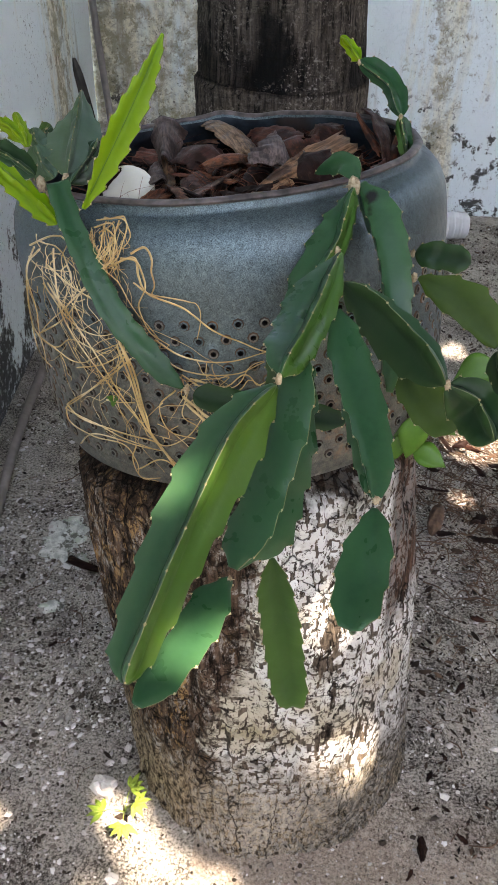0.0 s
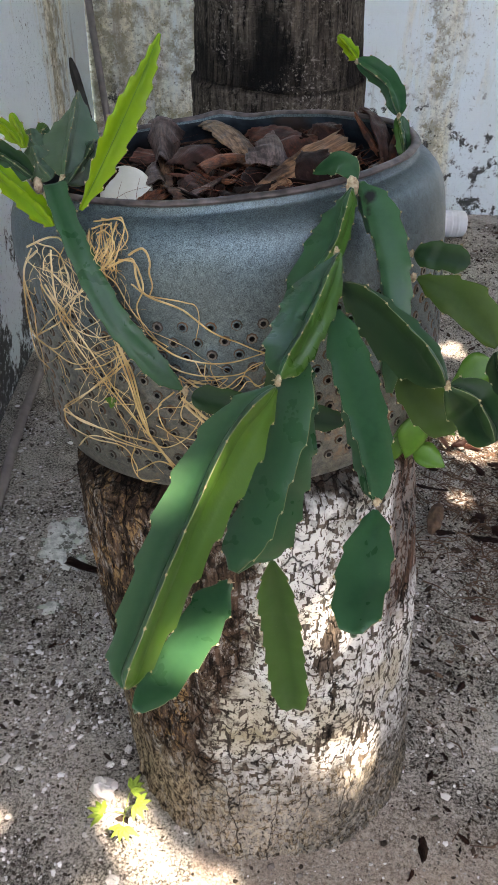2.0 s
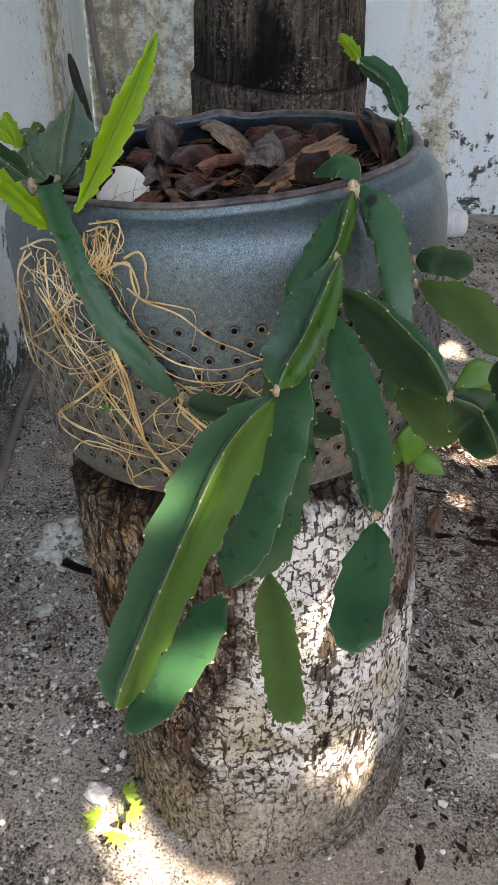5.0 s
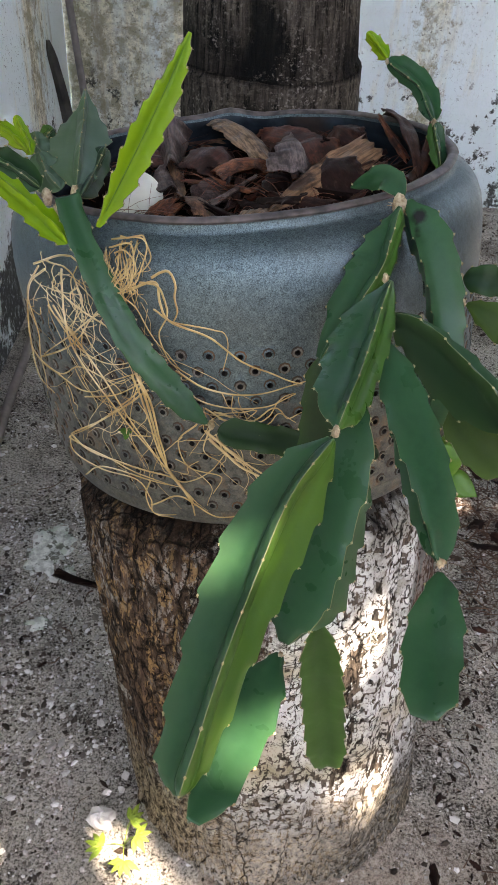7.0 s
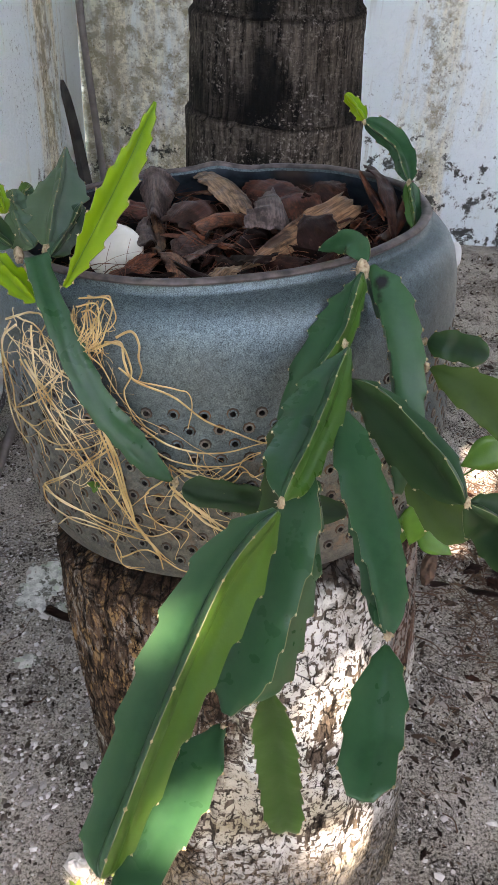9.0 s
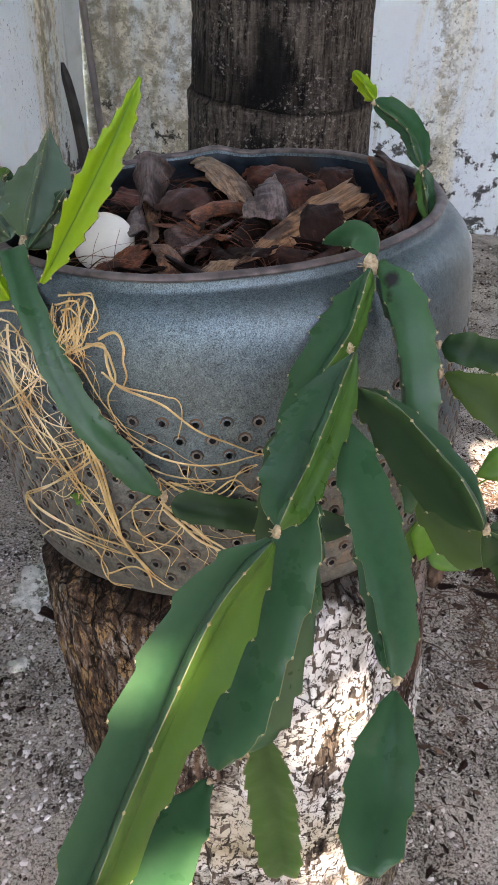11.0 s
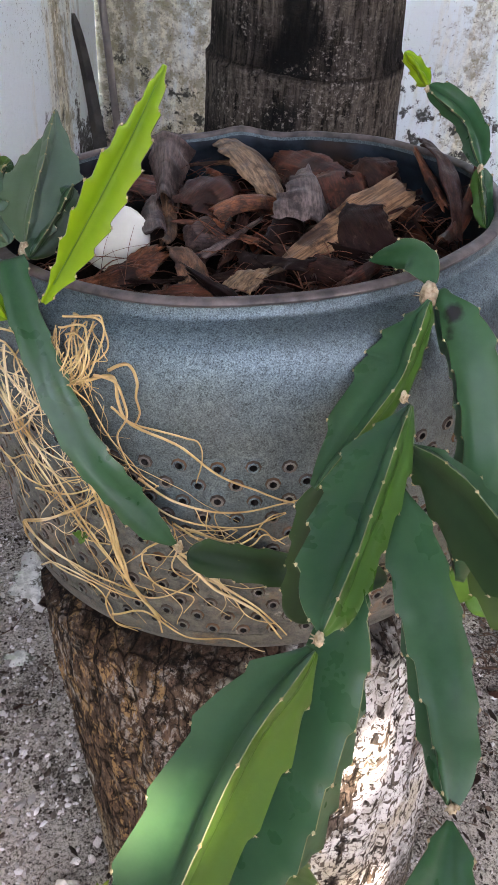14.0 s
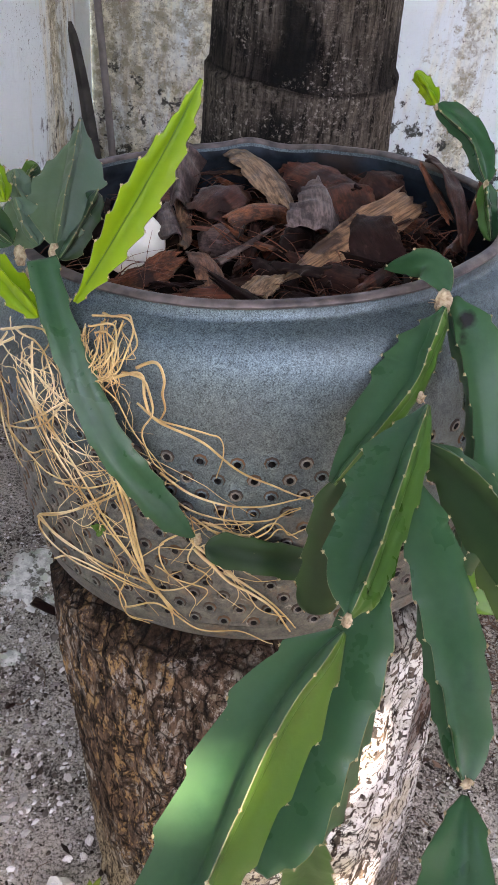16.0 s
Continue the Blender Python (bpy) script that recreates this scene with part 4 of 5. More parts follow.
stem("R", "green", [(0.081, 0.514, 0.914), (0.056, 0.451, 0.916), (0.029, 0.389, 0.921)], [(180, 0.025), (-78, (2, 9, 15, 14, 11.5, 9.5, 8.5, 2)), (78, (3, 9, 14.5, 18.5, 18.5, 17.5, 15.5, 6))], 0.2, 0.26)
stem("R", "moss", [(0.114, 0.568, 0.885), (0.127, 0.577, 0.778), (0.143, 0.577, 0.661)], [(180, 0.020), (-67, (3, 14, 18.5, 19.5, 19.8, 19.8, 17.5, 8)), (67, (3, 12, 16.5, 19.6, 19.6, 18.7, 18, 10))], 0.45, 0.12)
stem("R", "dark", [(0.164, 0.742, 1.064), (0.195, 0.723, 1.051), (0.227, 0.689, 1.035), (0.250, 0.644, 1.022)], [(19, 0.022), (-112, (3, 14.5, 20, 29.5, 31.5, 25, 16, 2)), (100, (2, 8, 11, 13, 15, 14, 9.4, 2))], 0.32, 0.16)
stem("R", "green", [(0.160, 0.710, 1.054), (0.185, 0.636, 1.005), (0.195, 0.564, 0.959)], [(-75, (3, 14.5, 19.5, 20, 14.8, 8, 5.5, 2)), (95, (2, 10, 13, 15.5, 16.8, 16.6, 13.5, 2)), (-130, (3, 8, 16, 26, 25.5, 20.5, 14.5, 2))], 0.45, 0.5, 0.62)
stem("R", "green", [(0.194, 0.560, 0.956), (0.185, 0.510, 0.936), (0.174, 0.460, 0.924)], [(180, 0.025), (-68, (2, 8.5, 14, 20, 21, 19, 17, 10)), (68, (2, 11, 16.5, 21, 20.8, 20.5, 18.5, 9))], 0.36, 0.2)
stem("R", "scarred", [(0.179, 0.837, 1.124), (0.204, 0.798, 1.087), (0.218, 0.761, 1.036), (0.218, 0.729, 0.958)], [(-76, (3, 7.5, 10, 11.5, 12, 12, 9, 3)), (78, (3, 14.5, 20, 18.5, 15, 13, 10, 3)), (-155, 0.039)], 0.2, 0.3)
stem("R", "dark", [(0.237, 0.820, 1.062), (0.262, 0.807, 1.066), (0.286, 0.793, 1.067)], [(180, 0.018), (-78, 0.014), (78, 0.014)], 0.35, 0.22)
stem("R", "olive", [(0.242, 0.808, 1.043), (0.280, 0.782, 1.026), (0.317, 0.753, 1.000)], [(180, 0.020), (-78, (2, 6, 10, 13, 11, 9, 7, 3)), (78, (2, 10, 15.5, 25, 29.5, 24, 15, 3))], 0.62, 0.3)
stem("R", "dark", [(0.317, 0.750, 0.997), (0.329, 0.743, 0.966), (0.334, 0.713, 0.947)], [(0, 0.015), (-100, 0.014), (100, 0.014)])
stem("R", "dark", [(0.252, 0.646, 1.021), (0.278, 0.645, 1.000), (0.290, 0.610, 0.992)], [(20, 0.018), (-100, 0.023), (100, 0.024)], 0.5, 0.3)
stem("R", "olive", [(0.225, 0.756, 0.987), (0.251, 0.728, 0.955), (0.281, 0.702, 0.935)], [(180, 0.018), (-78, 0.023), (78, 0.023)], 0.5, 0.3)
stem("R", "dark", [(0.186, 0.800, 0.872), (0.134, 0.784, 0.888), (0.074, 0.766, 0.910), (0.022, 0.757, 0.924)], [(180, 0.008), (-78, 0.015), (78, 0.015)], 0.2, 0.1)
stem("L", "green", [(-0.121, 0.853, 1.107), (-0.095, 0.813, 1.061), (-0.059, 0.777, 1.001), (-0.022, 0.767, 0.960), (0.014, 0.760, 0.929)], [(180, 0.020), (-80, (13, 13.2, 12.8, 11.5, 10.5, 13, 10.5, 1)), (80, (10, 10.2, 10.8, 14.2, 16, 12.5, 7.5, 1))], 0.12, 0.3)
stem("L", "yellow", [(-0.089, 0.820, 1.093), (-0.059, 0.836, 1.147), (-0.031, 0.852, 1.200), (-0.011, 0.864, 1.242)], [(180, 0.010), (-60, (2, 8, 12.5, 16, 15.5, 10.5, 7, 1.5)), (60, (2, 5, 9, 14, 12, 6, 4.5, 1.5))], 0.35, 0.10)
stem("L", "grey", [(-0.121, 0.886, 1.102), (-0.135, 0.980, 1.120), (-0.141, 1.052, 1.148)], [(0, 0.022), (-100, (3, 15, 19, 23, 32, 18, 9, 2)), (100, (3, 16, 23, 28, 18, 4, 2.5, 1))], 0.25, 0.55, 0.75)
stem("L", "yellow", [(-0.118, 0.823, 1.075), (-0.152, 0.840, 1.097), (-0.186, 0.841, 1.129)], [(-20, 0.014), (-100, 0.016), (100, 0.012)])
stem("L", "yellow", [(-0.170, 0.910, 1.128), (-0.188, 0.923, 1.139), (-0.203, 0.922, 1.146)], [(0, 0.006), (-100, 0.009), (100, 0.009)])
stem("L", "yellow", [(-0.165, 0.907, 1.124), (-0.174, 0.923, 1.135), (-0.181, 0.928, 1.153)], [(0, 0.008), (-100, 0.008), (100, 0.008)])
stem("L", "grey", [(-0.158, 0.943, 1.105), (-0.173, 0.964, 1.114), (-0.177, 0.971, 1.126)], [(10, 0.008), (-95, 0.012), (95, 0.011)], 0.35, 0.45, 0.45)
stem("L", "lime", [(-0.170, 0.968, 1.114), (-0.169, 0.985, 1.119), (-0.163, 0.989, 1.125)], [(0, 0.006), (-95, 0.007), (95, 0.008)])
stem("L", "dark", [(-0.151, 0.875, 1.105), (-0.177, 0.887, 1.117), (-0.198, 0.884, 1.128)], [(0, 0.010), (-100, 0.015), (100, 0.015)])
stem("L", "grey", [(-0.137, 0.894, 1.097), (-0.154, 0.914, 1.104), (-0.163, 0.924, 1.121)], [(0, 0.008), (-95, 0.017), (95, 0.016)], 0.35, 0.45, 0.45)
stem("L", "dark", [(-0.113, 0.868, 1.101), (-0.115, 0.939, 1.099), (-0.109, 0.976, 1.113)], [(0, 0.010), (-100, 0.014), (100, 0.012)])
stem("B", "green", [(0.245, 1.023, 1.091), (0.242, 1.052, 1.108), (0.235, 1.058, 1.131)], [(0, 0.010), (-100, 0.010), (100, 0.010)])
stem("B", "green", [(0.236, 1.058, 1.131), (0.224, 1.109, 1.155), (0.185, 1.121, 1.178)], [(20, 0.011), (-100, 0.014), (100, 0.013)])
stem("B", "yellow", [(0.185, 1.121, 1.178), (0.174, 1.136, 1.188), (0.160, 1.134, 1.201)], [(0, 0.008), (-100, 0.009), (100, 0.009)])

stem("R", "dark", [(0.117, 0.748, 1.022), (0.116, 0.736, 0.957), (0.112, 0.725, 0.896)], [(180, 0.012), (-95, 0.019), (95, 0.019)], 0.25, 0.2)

# dry woody joints between the stems


def joint(plant, at, size):
    size *= 0.62
    v, f = lump(at, (size * 0.9, size * 0.9, size * 1.5), hash_of(at), 6, 9, 0.45)
    fibres = []
    rng = random.Random(hash_of(at))
    for _ in range(12):
        d = Vector((0.7 * rng.gauss(0, 1), 0.7 * rng.gauss(0, 1) - 0.5, 1.2 * rng.gauss(0, 1) - 0.3)).normalized()
        fibres.append(tube([Vector(at) + d * size * 0.6, Vector(at) + d * size * rng.uniform(1.1, 1.7)], 0.0007, 4, 0.3))
    v, f = join([(v, f)] + fibres)
    under(new("joint", mesh_of("joint", v, f, [JOINT])), PLANTS[plant], "dry tan woody joint")


def hash_of(at):
    return int(abs(at[0] * 977 + at[1] * 613 + at[2] * 331) * 100)


for plant, at, size in (("R", (0.172, 0.832, 1.122), 0.0110), ("R", (0.158, 0.764, 1.085), 0.0050), ("R", (0.112, 0.600, 1.047), 0.0055),
                        ("R", (0.195, 0.565, 0.960), 0.0048), ("R", (0.082, 0.512, 0.914), 0.0040), ("R", (0.252, 0.645, 1.022), 0.0052),
                        ("R", (0.238, 0.808, 1.043), 0.0055), ("R", (0.235, 0.821, 1.062), 0.0045), ("R", (0.016, 0.758, 0.930), 0.0060),
                        ("L", (-0.120, 0.880, 1.100), 0.0080), ("L", (-0.116, 0.826, 1.078), 0.0045), ("L", (-0.145, 0.872, 1.098), 0.0090), ("L", (-0.133, 0.860, 1.090), 0.0080),
                        ("B", (0.234, 1.055, 1.131), 0.0045), ("B", (0.184, 1.118, 1.176), 0.0035)):
    joint(plant, at, size)

# ---- bare roots over the drum ----
ROOTS = random.Random(21)


def on_drum(deg, z, off):
    a, z = radians(deg), z / 1000
    r = 0.2665 - 0.034 * max(0, 1 + z / 0.055) ** 2 - 0.0045 * max(0, (-z - 0.218) / 0.082) ** 1.5 + off
    return DRUM @ Vector((r * math.cos(a), r * math.sin(a), z))


def root(spots, off, thick):
    """A root that creeps over the drum: spots in degrees round it and mm under its rim; off: mm by which it stands away."""
    n = 11 * (len(spots) - 1)
    line = smooth_line([Vector((d, z, 0)) for d, z in spots], n)
    seed = Vector((ROOTS.uniform(0, 99), 0, 0))
    pts = []
    for k, q in enumerate(line):
        u = k / n
        d = q.x + 0.8 * noise.noise(seed + Vector((u * n * 0.075, 0, 0)))
        z = q.y + 2.8 * noise.noise(seed + Vector((u * n * 0.075, 7, 0)))
        lift = thick / 1000 + off / 1000 * (0.45 + 0.55 * abs(noise.noise(seed + Vector((u * 3, 3, 0))))) * math.sin(math.pi * min(1, 0.12 + u)) ** 0.7
        pts.append(on_drum(d, z, max(0.0008, lift)))
    v, f = tube(pts, thick / 1000 * 0.60, 6, 0.5)
    under(new("root", mesh_of("root", v, f, [ROOT])), PLANTS["L"])


root([(244, -13), (250, -9), (253, -16), (252, -39), (248, -52), (251, -68), (254, -104), (258, -127)], 14, 1.6)
root([(245, -16), (249, -12), (251, -22), (250, -45), (246, -53), (244, -42)], 22, 1.5)
root([(246, -21), (249, -17), (251, -33), (247, -58), (244, -71)], 16, 1.5)
root([(247, -12), (247, -35), (244, -59), (248, -76), (249, -93)], 12, 1.4)
root([(250, -11), (250, -34), (247, -46), (244, -84)], 18, 1.3)
root([(249, -51), (255, -41), (256, -61), (258, -78), (265, -93), (271, -118), (278, -136), (282, -148)], 6, 2.2)
root([(254, -67), (258, -78), (265, -84), (268, -93), (267, -127)], 4, 1.5)
root([(223, -45), (234, -30), (239, -33), (241, -61)], 14, 2.0)
root([(227, -39), (232, -37), (237, -46), (237, -76), (230, -108)], 12, 1.6)
root([(227, -47), (218, -76), (209, -143), (207, -199), (217, -204)], 6, 2.0)
root([(232, -43), (231, -94), (233, -131), (243, -190), (252, -247), (257, -290)], 5, 2.0)
root([(214, -165), (232, -119), (240, -80), (243, -66)], 5, 1.7)
root([(222, -246), (235, -206), (246, -166), (249, -144), (248, -132)], 4, 1.8)
root([(248, -132), (250, -170), (252, -240), (256, -275), (257, -305)], 5, 2.6)
root([(247, -139), (249, -171), (251, -226), (255, -268)], 3, 2.2)
root([(222, -246), (230, -252), (240, -252), (251, -252), (256, -259), (262, -242), (266, -217)], 4, 1.8)
root([(221, -251), (221, -272), (231, -274), (243, -267), (246, -292), (246, -312), (252, -309)], 4, 1.6)
root([(262, -193), (265, -206), (268, -220), (270, -235)], 4, 2.0)
root([(260, -186), (256, -208), (257, -237), (264, -249), (262, -272)], 3, 1.5)
root([(263, -186), (261, -214), (264, -228), (265, -238)], 3, 1.4)
root([(254, -122), (260, -153), (266, -165), (275, -167), (281, -157)], 5, 1.6)
root([(257, -128), (264, -146), (272, -153), (283, -145)], 4, 1.8)
root([(262, -166), (269, -186), (274, -180), (277, -162), (281, -157)], 9, 1.5)
root([(264, -172), (272, -180), (276, -168), (279, -182), (282, -178)], 8, 1.6)
root([(265, -179), (273, -187), (277, -175), (281, -190)], 7, 1.4)
root([(202, -170), (223, -165), (232, -146), (240, -151), (243, -162)], 5, 1.5)
root([(210, -171), (226, -168), (235, -170), (245, -147)], 5, 1.6)
root([(263, -201), (268, -229), (275, -258), (280, -302)], 5, 2.6)
root([(265, -203), (270, -232), (277, -266), (281, -299)], 4, 2.0)
root([(264, -197), (265, -218), (270, -235), (274, -268), (279, -284)], 3, 1.4)
root([(246, -300), (254, -280), (262, -303), (270, -301), (277, -319)], 4, 1.6)
root([(252, -42), (256, -44), (257, -67), (255, -91), (256, -115), (260, -133)], 12, 1.8)
root([(229, -64), (240, -86), (247, -97), (255, -128)], 4, 1.6)
root([(225, -88), (234, -124), (242, -130), (251, -117)], 4, 1.5)
root([(232, -181), (243, -162), (252, -136), (256, -121)], 4, 1.5)
root([(227, -85), (234, -116), (242, -166), (247, -209), (252, -245), (258, -289)], 5, 1.9)
root([(249, -138), (251, -174), (252, -221), (253, -253), (257, -290)], 6, 2.3)
root([(250, -152), (242, -185), (233, -212), (220, -255)], 4, 1.8)
root([(220, -255), (234, -249), (245, -261), (251, -266)], 4, 1.6)
root([(224, -299), (233, -268), (247, -265), (255, -267)], 4, 1.7)
root([(224, -47), (215, -89), (217, -122), (214, -166), (212, -209)], 5, 1.7)
root([(241, -79), (231, -112), (216, -158)], 6, 1.9)
root([(247, -265), (245, -291), (246, -313), (251, -315)], 3, 1.4)
for k in range(90):
    # finer rootlets that wander down between the thick ones
    d, z = ROOTS.choice(((236, -60), (246, -80), (240, -110), (250, -130), (232, -90), (230, -65), (222, -80), (238, -90), (262, -150), (268, -170), (244, -180), (255, -215), (232, -160), (268, -200)))
    d, z = d + ROOTS.uniform(-7, 7), z + ROOTS.uniform(-18, 18)
    spots = [(d, z)]
    dd, dz = ROOTS.uniform(-6, 6), ROOTS.uniform(-24, -6)
    for _ in range(ROOTS.randint(3, 5)):
        dd, dz = 0.6 * dd + ROOTS.uniform(-5, 5), 0.7 * dz + ROOTS.uniform(-16, 8)
        d, z = d + dd * 0.8, max(-312, z + dz * 0.9)
        if d > 258 and z > -120:
            break
        spots.append((d, z))
    if len(spots) > 2:
        root(spots, ROOTS.uniform(2, 7), ROOTS.uniform(0.45, 1.0))
for k in range(50):
    # dense curled rootlets that hang in two tufts below the rim
    right = k % 5 > 0
    d, z = (ROOTS.uniform(243, 251), ROOTS.uniform(-36, -12)) if right else (ROOTS.uniform(224, 240), ROOTS.uniform(-62, -32))
    drop, sway = ROOTS.uniform(-46, -18), ROOTS.uniform(-3.5, 3.5)
    spots = [(d, z), (d + sway * 0.6, z + drop * 0.3), (d + sway, z + drop * 0.65), (d + sway * 0.4 + ROOTS.uniform(-2, 2), z + drop)]
    if k % 3 == 0:
        spots += [(d - sway * 0.8, z + drop * 0.9), (d - sway, z + drop * 0.6)]
    root(spots, ROOTS.uniform(4, 13), ROOTS.uniform(0.5, 1.2))
root([(246, -10), (249, -8), (252, -10), (253.5, -19), (252.5, -34), (249.5, -44)], 10, 1.7)
root([(254.5, -38), (256.5, -31), (258.5, -35), (259.2, -50), (258.8, -64), (257.5, -80)], 6, 2.3)

# ---- husks on the compost ----
HUSKS = random.Random(5)


def husk(mat, a, b, wide, curl, label="", twist=0.0, group="husks in the drum", widths=None):
    """A thin curled dry shard from a to b, ragged at its ends. widths: its shares of wide at even steps from a to b."""
    a, b = Vector(a), Vector(b)
    way = (b - a).normalized()
    up = (RIM_UP + Vector((HUSKS.uniform(-0.9, 0.9), -0.45 + HUSKS.uniform(-0.6, 0.6), 0))).normalized()
    across = way.cross(up).normalized()
    up = across.cross(way)
    if widths:
        wide, curl = 1.2 * wide, 2.2 * curl
    n, w = 26, 12
    seed = Vector((HUSKS.uniform(0, 50), 0, 0))
    top, low = [], []
    long = (b - a).length
    lean, hook = HUSKS.uniform(-0.5, 0.5), HUSKS.uniform(-0.6, 1.0)
    bulk = HUSKS.choice((0.2, 0.5, 0.8))
    bend = HUSKS.uniform(0.1, 0.7)
    for i in range(n + 1):
        u = i / n
        taper = np.interp(u, np.linspace(0, 1, len(widths)), widths) if widths else None
        half = wide / 2 * (taper if widths else 0.30 + 0.70 * min(1, u / max(0.1, bulk), (1 - u) / max(0.1, 1 - bulk) + 0.25)) * (1 + (0.10 if widths else 0.30) * noise.noise(seed + Vector((u * 7, 0, 0))))
        for j in range(w + 1):
            s = 2 * j / w - 1
            ends = max(0, 1 - u / 0.2) + max(0, (u - 0.8) / 0.2)
            jag = (0.12 if widths else 0.22) * long * (noise.noise(seed + Vector((s * 2.5, 5, 0))) + (0.4 if widths else 0.9) * noise.noise(seed + Vector((s * 9, 9, 0)))) * ends
            nick = 1 + ((0.16 if widths else 0.30) * noise.noise(seed + Vector((u * 8, 2 * s, 2))) + 0.12 * noise.noise(seed + Vector((u * 21, 3 * s, 7)))) * abs(s)
            lift = 0.75 * curl * (1 - abs(s) ** 1.6) + hook * curl * (s + lean) ** 2 * 0.6 + 0.8 * curl * math.sin(math.pi * u) + bend * (u - 0.5) ** 2 * long + 0.0022 * noise.noise(seed + Vector((u * 5, s * 2.5, 9))) + twist * s * u * wide
            p = Vector((long * u + jag, half * s * nick, lift))
            top.append(p + Vector((0, 0, 0.0006)))
            low.append(p - Vector((0, 0, 0.0006)))
    verts = top + low
    faces, m = [], len(top)
    for i in range(n):
        for j in range(w):
            k = i * (w + 1) + j
            faces += [(k, k + w + 1, k + w + 2, k + 1), (m + k, m + k + 1, m + k + w + 2, m + k + w + 1)]
    rim = [j for j in range(w + 1)] + [i * (w + 1) + w for i in range(1, n + 1)] + [n * (w + 1) + j for j in range(w - 1, -1, -1)] + [i * (w + 1) for i in range(n - 1, 0, -1)]
    for p, q in zip(rim, rim[1:] + rim[:1]):
        faces.append((p, q, m + q, m + p))
    words = {TAN: "pale tan dry palm husk shard on compost", GREYHUSK: "grey weathered curled palm husk shard", HUSK: "reddish brown curled palm husk shard", DARKHUSK: "dark brown curled palm husk shard"}
    ob = new("husk_shard", mesh_of("husk_shard", verts, faces, [mat]))
    flip = up.cross(way)
    ob.matrix_world = Matrix(((way.x, flip.x, up.x, a.x), (way.y, flip.y, up.y, a.y), (way.z, flip.z, up.z, a.z), (0, 0, 0, 1)))
    return tagged(ob, label or words[mat], "husk", group)


husk(TAN, (-0.083, 1.286, 1.018), (-0.004, 1.297, 1.024), 0.020, 0.003, widths=(1, 1, 0.9, 0.9))
husk(GREYHUSK, (-0.074, 1.264, 1.032), (-0.053, 1.122, 1.018), 0.038, 0.011, widths=(1.3, 0.8, 0.5, 0.5))
husk(TAN, (-0.052, 1.149, 1.022), (-0.031, 1.016, 1.028), 0.013, 0.004, widths=(0.8, 1, 0.8, 0.4))
husk(TAN, (-0.010, 1.286, 1.036), (0.056, 1.126, 1.036), 0.044, 0.010, widths=(0.9, 1, 0.9, 0.5))
husk(GREYHUSK, (0.074, 1.162, 1.058), (0.086, 1.048, 1.048), 0.070, 0.010, widths=(0.3, 0.5, 0.8, 1))
husk(TAN, (0.050, 0.968, 1.043), (0.172, 1.125, 1.069), 0.034, 0.007, widths=(0.12, 0.7, 1, 0.9))
husk(DARKHUSK, (0.187, 1.210, 1.077), (0.208, 1.018, 1.058), 0.034, 0.014, widths=(0.25, 1, 1, 0.3))
husk(HUSK, (0.195, 1.180, 1.095), (0.224, 1.098, 1.069), 0.009, 0.003, widths=(0.4, 1, 0.8))
husk(HUSK, (0.252, 1.110, 1.096), (0.212, 1.000, 1.065), 0.014, 0.004, widths=(0.5, 1, 0.7))
husk(DARKHUSK, (0.139, 1.077, 1.067), (0.166, 1.008, 1.052), 0.042, 0.010, widths=(0.3, 1, 0.9, 0.7))
husk(HUSK, (-0.108, 1.196, 1.022), (-0.048, 1.180, 1.021), 0.024, 0.004, widths=(1, 1, 0.6))
husk(TAN, (-0.031, 1.013, 1.036), (-0.006, 0.943, 1.039), 0.036, 0.007, widths=(0.5, 1, 0.9, 0.6))
husk(TAN, (0.032, 0.938, 1.044), (0.053, 0.976, 1.045), 0.024, 0.005, widths=(1, 0.9, 0.3))
husk(GREYHUSK, (-0.004, 0.998, 1.042), (0.043, 1.077, 1.047), 0.008, 0.003, widths=(1, 0.8, 0.4))
husk(HUSK, (0.008, 1.176, 1.038), (-0.026, 1.108, 1.032), 0.052, 0.008, widths=(0.3, 0.8, 1))
husk(HUSK, (-0.002, 1.088, 1.037), (0.064, 1.116, 1.042), 0.048, 0.008, widths=(1, 0.8, 0.6, 0.2))
husk(HUSK, (0.054, 1.274, 1.033), (0.120, 1.184, 1.044), 0.046, 0.006, widths=(0.6, 1, 0.8))
husk(HUSK, (0.120, 1.198, 1.049), (0.136, 1.120, 1.045), 0.048, 0.009, widths=(0.5, 1, 0.9))
husk(DARKHUSK, (0.144, 1.194, 1.066), (0.176, 1.158, 1.053), 0.044, 0.010, widths=(0.6, 1, 0.6))
husk(DARKHUSK, (0.048, 1.019, 1.037), (0.072, 1.104, 1.034), 0.034, 0.008, widths=(0.6, 1, 0.7))
husk(DARKHUSK, (0.067, 1.020, 1.040), (0.134, 0.973, 1.049), 0.032, 0.006, widths=(0.4, 1, 0.8))
husk(HUSK, (0.105, 0.984, 1.046), (0.148, 0.978, 1.050), 0.018, 0.005, widths=(0.5, 1, 0.5))
husk(GREYHUSK, (-0.080, 1.151, 1.015), (-0.056, 1.050, 1.024), 0.026, 0.007, widths=(0.5, 1, 0.8))
husk(DARKHUSK, (-0.133, 1.048, 1.025), (-0.089, 1.038, 1.062), 0.024, 0.006, widths=(1, 0.8, 0.2))
